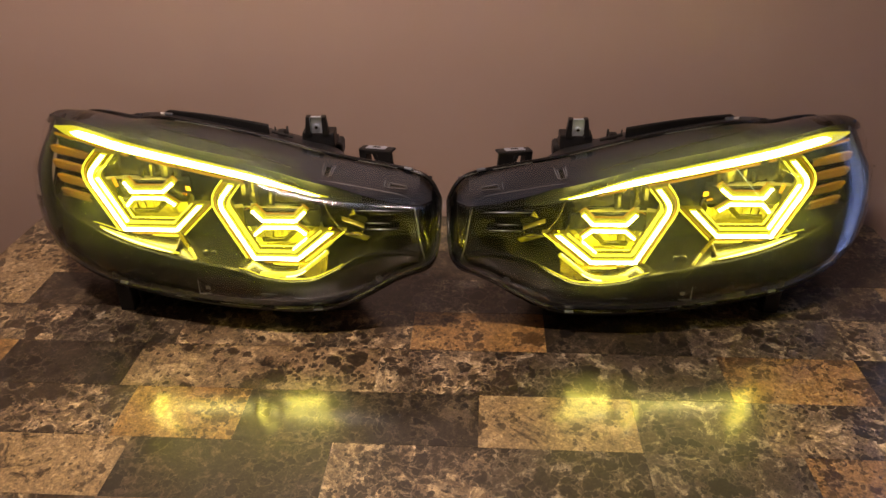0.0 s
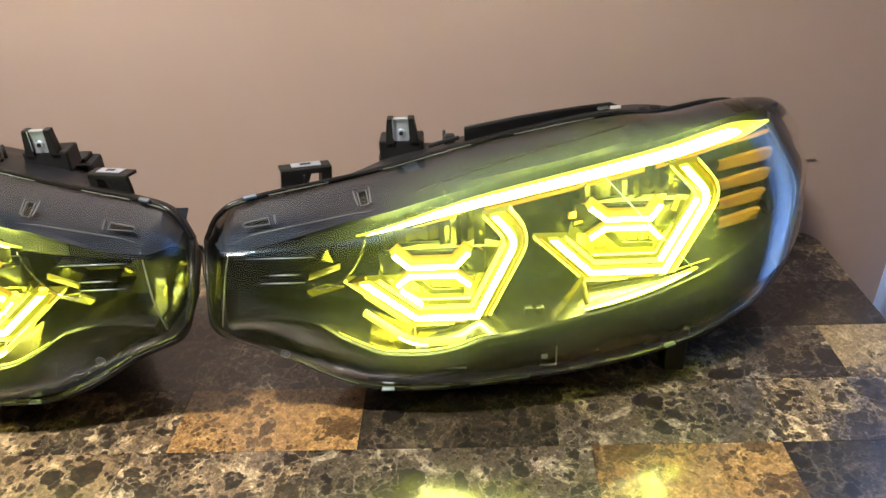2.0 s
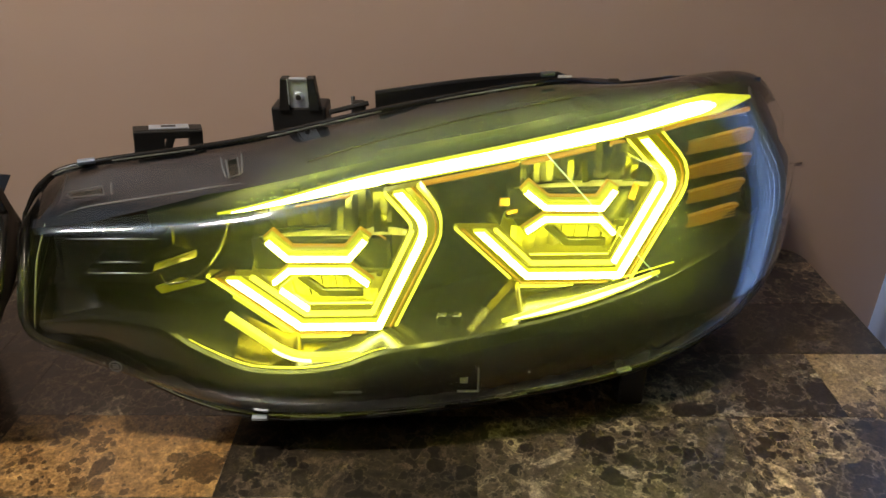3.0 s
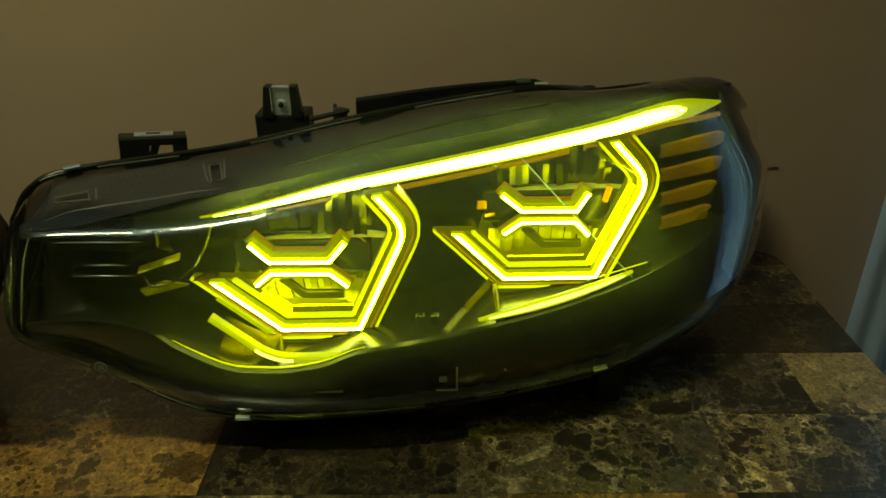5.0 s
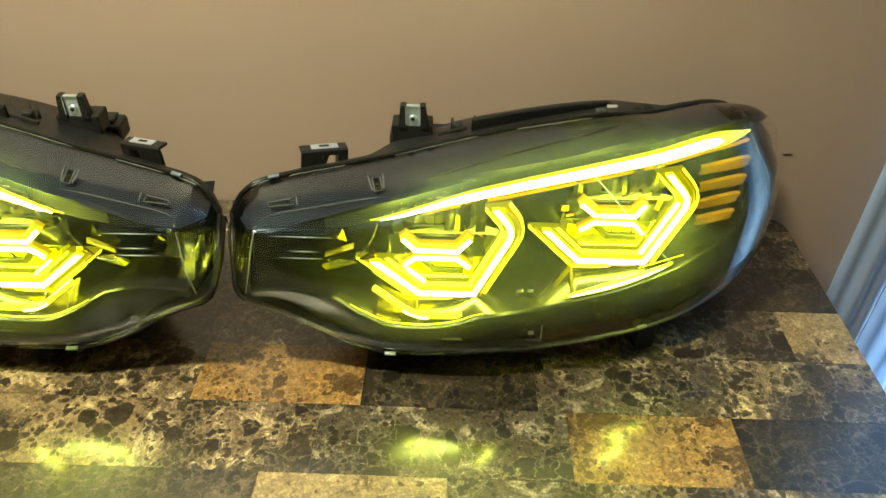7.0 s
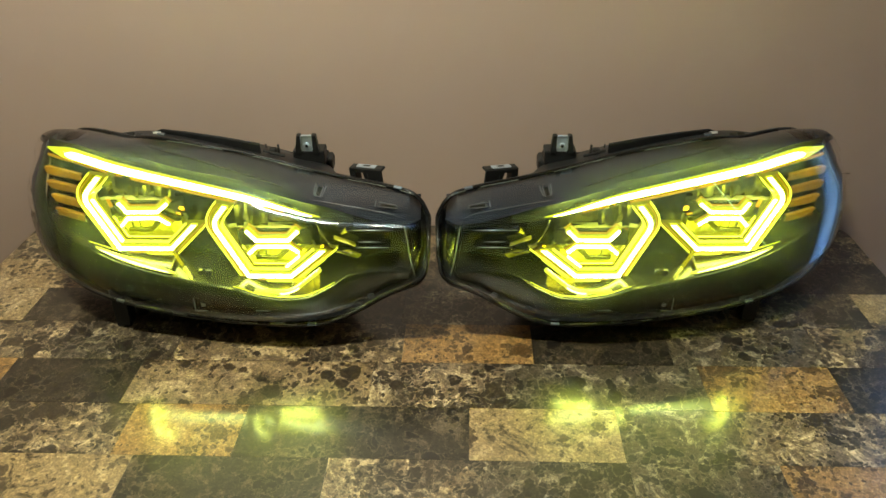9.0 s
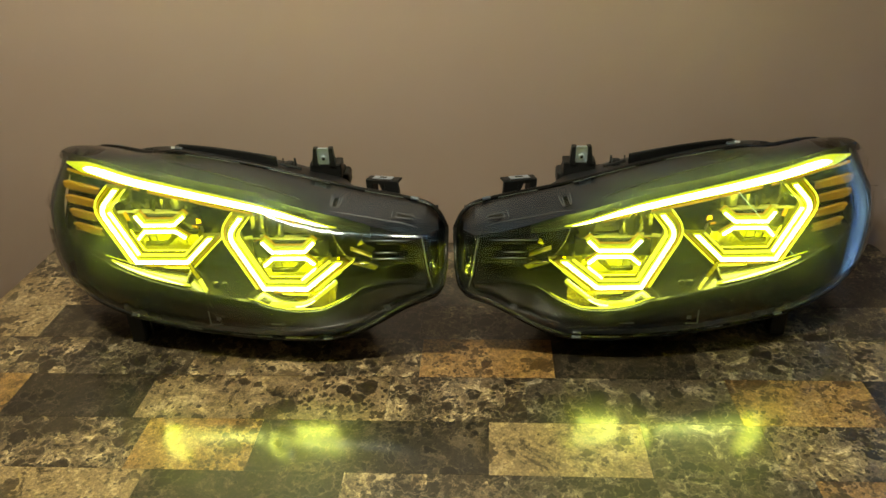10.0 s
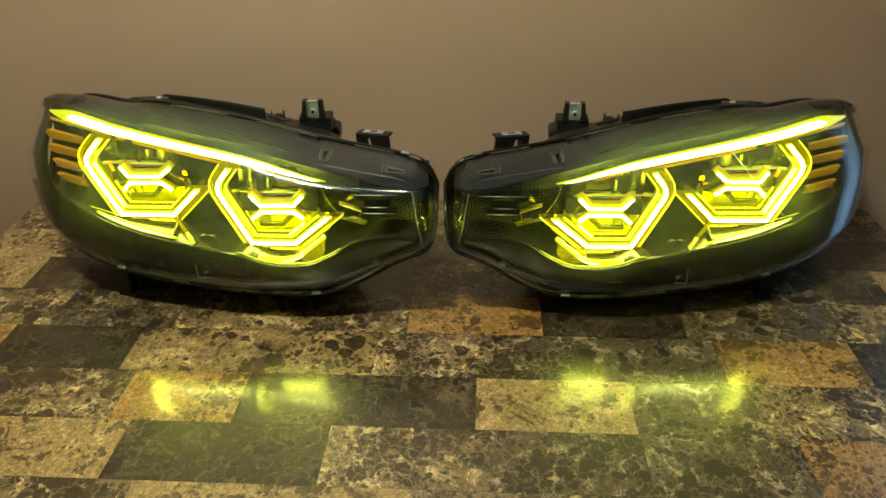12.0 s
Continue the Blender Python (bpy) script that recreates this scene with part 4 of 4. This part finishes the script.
    add("brow_edge", tube(pts, lambda u: 0.0007 * min(1.0, 0.4 + 2 * u, 4.4 - 4.2 * u), 6), MARK, bezel, "painted glint along the lower brow", True)

    # rail and bosses behind the top seam
    rows = []
    for k in range(15):
        u = k / 14
        x = 0.251 + 0.173 * u
        y = 1.016 + 0.052 * u
        zt = 0.9970 + 0.0035 * u + 0.0025 * math.sin(math.pi * u)
        low = 0.972 + 0.012 * u
        rows.append([(x, y, low), (x, y, zt - 0.002), (x, y + 0.001, zt), (x, y + 0.004, zt), (x, y + 0.005, low)])
    bm = sheet(rows)
    bmesh.ops.recalc_face_normals(bm, faces=bm.faces)
    for v in bm.verts:
        if v.co.x > 0.423:
            v.co.x += 0.016
            v.co.z = min(v.co.z, 0.988)
    add("rail", bm, HOUSING_BLACK, lamp, "raised black mounting rail")
    for x, y, z, w in ((0.235, 1.03, 0.985, 0.006), (0.437, 1.085, 0.988, 0.007), (0.462, 1.10, 0.978, 0.008), (0.480, 1.108, 0.976, 0.007)):
        add("boss", block((x - w, y - 0.006, z - 0.02), (x + w, y + 0.006, z), 0.003), HOUSING_BLACK, lamp)

    add("label", block((0.4105, 1.0595, 0.9925), (0.4225, 1.0605, 0.9995), 0.0002), STICKER, lamp, "small white paper label")

    # upright tab with a steel spring nut
    tab = add("upright_tab", block((0.158, 1.031, 0.956), (0.206, 1.060, 0.979), 0.002), HOUSING_BLACK, lamp, "black upright mounting tab")
    for x0, x1, foot_out, top_in in ((0.1690, 0.1752, -0.0034, 0.0022), (0.1915, 0.1978, 0.0036, -0.0016)):
        bm = block((x0, 1.0290, 0.976), (x1, 1.0400, 1.0046), 0.0008)
        for v in bm.verts:
            h = (v.co.z - 0.976) / 0.0286
            outer = (v.co.x < 0.172) or (v.co.x > 0.1947)
            v.co.x += (foot_out * (1 - h) if outer else top_in * h * 0.3)
        cheek = add("tab_cheek", bm, HOUSING_BLACK, tab)
        inner = x1 if x0 < 0.18 else x0
        add("cheek_edge", block((inner - 0.0005, 1.0284, 0.982), (inner + 0.0005, 1.0292, 1.0040), 0.0002), STEEL, cheek, "bright sheet-steel edge")
    bm = block((0.1752, 1.0318, 0.978), (0.1915, 1.0350, 1.0040), 0.0006)
    add("spring_nut", bm, STEEL, tab, "zinc-plated spring nut")
    add("nut_fold", block((0.1758, 1.0300, 1.0022), (0.1909, 1.0350, 1.0046), 0.0008), STEEL, tab, "folded steel rim")
    add("nut_collar", tube([(0.1834, 1.0322, 0.988), (0.1834, 1.0296, 0.988)], lambda u: 0.0050 - 0.0012 * u, 16), STEEL, tab, "raised steel collar")
    add("screw_hole", tube([(0.1834, 1.0300, 0.988), (0.1834, 1.0290, 0.988)], 0.0024, 14), HOUSING_BLACK, tab)
    # adjuster box and ribs on the back of the housing
    adjuster = add("adjuster_box", block((0.152, 1.062, 0.925), (0.226, 1.098, 0.950), 0.005), HOUSING_BLACK, lamp, "black moulded adjuster box")
    add("adjuster_cap", block((0.160, 1.068, 0.948), (0.196, 1.092, 0.955), 0.002), HOUSING_BLACK, adjuster)
    for x, y, h, w in ((0.229, 1.040, 0.986, 0.0024), (0.256, 1.075, 0.972, 0.0018), (0.280, 1.078, 0.974, 0.0018)):
        add("pin", tube([(x, y, h - 0.024), (x, y, h)], lambda u: w * (1.0 - 0.3 * u), 8), HOUSING_BLACK, lamp, "", True)
    ridge = [p + Vector((0, 0.016, 0.0035)) for p in spline(SEAM_TOP, 121) if 0.205 < p.x < 0.252]
    add("rear_rib", tube(ridge, 0.0022, 6), HOUSING_BLACK, lamp, "raised moulded rib")
    for x, y, z in ((0.448, 1.066, 0.993), (0.464, 1.074, 0.992)):
        bm = block((x - 0.006, y - 0.004, z - 0.012), (x + 0.006, y + 0.006, z), 0.0025)
        add("latch", bm, HOUSING_BLACK, lamp, "small moulded latch")
    # arched bracket
    turn = pose(0.064, 0.954, 0.939, 0, 5, 22)

    def at(bm):
        bm.transform(turn)
        return bm

    arch = add("arched_bracket", at(block((0, 0, 0.0365), (0.052, 0.004, 0.043), 0.001)), HOUSING_BLACK, lamp, "black arched mounting bracket")
    bm = band([(0.0115, 0.038), (0.0100, -0.002)], 0.0225, 0.0, 0.004, 0.0005)
    add("bracket_leg", at(bm), HOUSING_BLACK, arch)
    add("bracket_leg", at(block((0.041, 0.0, 0.002), (0.052, 0.016, 0.0425), 0.001)), HOUSING_BLACK, arch)
    add("bracket_gusset", at(band([(0.021, 0.016), (0.028, 0.038)], 0.006, 0.0, 0.004, 0.0005)), HOUSING_BLACK, arch)
    add("bracket_top", at(block((0.0, 0.002, 0.040), (0.052, 0.016, 0.0436), 0.001)), HOUSING_BLACK, arch)
    add("bracket_plate", at(block((0.012, 0.004, 0.0432), (0.042, 0.014, 0.0446), 0.0004)), STEEL, arch, "steel plate on the bracket")
    add("slot", at(block((0.021, 0.007, 0.0444), (0.032, 0.011, 0.0449))), HOUSING_BLACK, arch)

    # coppery side reflectors and small lit facets round the rings
    for x, y, z, w, h, rz, ry in ((0.361, 0.948, 0.927, 0.016, 0.007, 20, 5), (0.364, 0.946, 0.919, 0.010, 0.003, 25, 0), (0.262, 0.902, 0.914, 0.008, 0.012, -35, 15), (0.459, 0.944, 0.938, 0.005, 0.015, -30, 12)):
        bm = block((-w / 2, -0.001, -h / 2), (w / 2, 0.001, h / 2), 0.0005)
        bm.transform(pose(x, y, z, 0, ry, rz))
        add("side_reflector", bm, COPPER, lamp, "small coppery side reflector")
    for x in (0.308, 0.319):
        add("facet", block((x - 0.004, 0.866, 0.862), (x + 0.004, 0.874, 0.871), 0.002), BEZEL_BLACK, lamp, "small faceted reflector")
    # a stray clear thread inside one lens
    if side > 0:
        add("thread", tube([(0.379, 0.930, 0.982), (0.432, 0.9275, 0.924), (0.485, 0.925, 0.868)], 0.0004, 5), BLIND_VINYL, lamp, "fine pale thread")
    # embossed corner marks low on the lens
    for x, y, z, w, h in ((0.336, 0.862, 0.815, 0.0012, 0.022), (0.328, 0.862, 0.804, 0.017, 0.0012), (0.325, 0.866, 0.812, 0.006, 0.006), (0.236, 0.853, 0.810, 0.022, 0.0012)):
        add("mould_mark", block((x - w / 2, y, z - h / 2), (x + w / 2, y + 0.002, z + h / 2), 0.0004), MARK, lamp, "raised moulding mark")

    # maker's roundel and specks on the lower lens, and highlights drawn along its flange
    skin = [p for row in rows_lens for p in row[9:]]

    def on_lens(x, z):
        return min(skin, key=lambda p: (p.x - x) ** 2 + (p.z - z) ** 2)

    c = on_lens(0.074, 0.851) + Vector((0, -0.0006, 0))
    add("roundel", tube([c + Vector((0.0042 * math.cos(a), 0, 0.0042 * math.sin(a))) for a in (2 * math.pi * j / 16 for j in range(17))], 0.0005, 5), MARK, lamp, "small moulded roundel")
    for j in range(3):
        add("roundel_bar", block((c.x - 0.0022, c.y - 0.0003, c.z - 0.0019 + 0.0015 * j), (c.x + 0.0022, c.y + 0.0003, c.z - 0.0012 + 0.0015 * j)), MARK, lamp)
    for x, z, w in ((0.062, 0.845, 0.0011), (0.098, 0.838, 0.0009), (0.118, 0.826, 0.0007), (0.365, 0.842, 0.0008)):
        p = on_lens(x, z)
        add("speck", tube([p + Vector((0, -0.0002, 0)), p + Vector((0, -0.0010, 0))], w, 8), LENS_EDGE, lamp)
    low = spline(SEAM_LOW, 121)
    for a, b in ((0.085, 0.142), (0.186, 0.232), (0.246, 0.318), (0.352, 0.380)):
        add("flange_edge", tube([p + Vector((0, -0.0030, 0.0016)) for p in low if a < p.x < b], 0.00045, 5), LENS_EDGE, lamp, "painted highlight along the lens flange", True)
    high = spline(SEAM_TOP, 161)
    for a, b in ((0.020, 0.040), (0.055, 0.118), (0.166, 0.262), (0.300, 0.388)):
        add("flange_edge", tube([p + Vector((0, -0.0042, 0.0004)) for p in high if a < p.x < b], 0.00050, 5), LENS_EDGE, lamp, "painted highlight along the lens flange", True)

    # metal clips on the seam
    for x, y, z, rz in ((0.042, 0.925, 0.970, 25), (0.396, 1.024, 1.010, 16), (0.520, 1.098, 0.987, 25), (0.168, 0.848, 0.790, 0), (0.456, 0.893, 0.802, 20)):
        bm = block((-0.0062, -0.0022, -0.0015), (0.0062, 0.0022, 0.0015), 0.0007)
        bm.transform(pose(x, y, z, 20, 0, rz))
        add("seam_clip", bm, CLIP, lamp, "small bright metal clip")
    return lamp


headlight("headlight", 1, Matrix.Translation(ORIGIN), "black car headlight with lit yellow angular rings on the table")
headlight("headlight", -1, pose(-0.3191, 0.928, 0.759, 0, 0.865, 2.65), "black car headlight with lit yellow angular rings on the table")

# ---- marble blocks of the tabletop ----
# each row: its lower edge in y, then (end in x, kind) from the left
D, M, G, L, T, B = MARBLE_DARK, MARBLE_MID, MARBLE_GREY, MARBLE_LIGHT, MARBLE_TAN, MARBLE_BLOT
ROWS = [
    (0.266, ((-0.55, M), (-0.30, D), (-0.08, L), (0.15, G), (0.36, M), (0.58, D), (TX1, M))),
    (0.356, ((-0.64, G), (-0.41, L), (-0.19, M), (0.06, D), (0.27, T), (0.46, M), (0.65, G), (TX1, D))),
    (0.446, ((-0.56, D), (-0.33, M), (-0.02, L), (0.21, M), (0.40, D), (0.60, M), (TX1, T))),
    (0.536, ((-0.60, M), (-0.371, L), (-0.127, D), (0.062, M), (0.238, G), (0.417, G), (0.62, T), (TX1, M))),
    (0.626, ((-0.62, G), (-0.401, M), (-0.249, T), (0.045, D), (0.236, L), (0.385, G), (0.60, M), (TX1, G))),
    (0.716, ((-0.615, T), (-0.427, D), (-0.091, B), (0.095, M), (0.365, G), (0.547, T), (TX1, D))),
    (0.806, ((-0.57, M), (-0.389, G), (-0.188, M), (-0.053, M), (0.137, T), (0.335, D), (0.549, G), (TX1, M))),
    (0.896, ((-0.66, L), (-0.504, D), (-0.30, G), (-0.06, D), (0.10, G), (0.265, D), (0.44, M), (0.654, G), (TX1, L))),
    (0.986, ((-0.56, L), (-0.36, G), (-0.12, D), (0.08, D), (0.30, G), (0.50, M), (TX1, D))),
    (1.076, ((-0.62, M), (-0.40, D), (-0.15, G), (0.12, M), (0.33, G), (0.55, D), (TX1, M))),
    (1.166, ((-0.50, D), (-0.25, M), (0.02, G), (0.26, D), (0.52, M), (TX1, G))),
]
R = 0.03


def block_outline(x0, x1, y0, y1):
    """The block's outline, cut to the rounded corners of the table."""
    pts = []
    for cx, cy, sx, sy in ((x1, y1, 1, 1), (x0, y1, -1, 1), (x0, y0, -1, -1), (x1, y0, 1, -1)):
        ex = TX1 if sx > 0 else TX0
        ey = TY1 if sy > 0 else TY0
        if abs(cx - ex) < 1e-6 and abs(cy - ey) < 1e-6:
            a0 = {(1, 1): 0, (-1, 1): 90, (-1, -1): 180, (1, -1): 270}[(sx, sy)]
            for j in range(6):
                a = radians(a0 + 18 * j)
                pts.append((cx - sx * R + R * math.cos(a), cy - sy * R + R * math.sin(a)))
        else:
            pts.append((cx, cy))
    return pts


for y, row in ROWS:
    x = TX0
    y0, y1 = max(y, TY0), min(y + 0.09, TY1)
    for end, mat in row:
        mid = Vector(((x + end) / 2, (y0 + y1) / 2, TABLE_Z))
        bm = bmesh.new()
        g = 0.00015
        outline = block_outline(x, end, y0, y1)
        ring = [bm.verts.new((px - mid.x - g * (1 if px > mid.x else -1), py - mid.y - g * (1 if py > mid.y else -1), -0.0025)) for px, py in outline]
        f = bm.faces.new(ring)
        e = bmesh.ops.extrude_face_region(bm, geom=[f])
        bmesh.ops.translate(bm, vec=(0, 0, 0.0025), verts=[v for v in e["geom"] if isinstance(v, bmesh.types.BMVert)])
        bmesh.ops.recalc_face_normals(bm, faces=bm.faces)
        ob = part("marble_block", bm, mat, top)
        ob.location = mid
        x = end
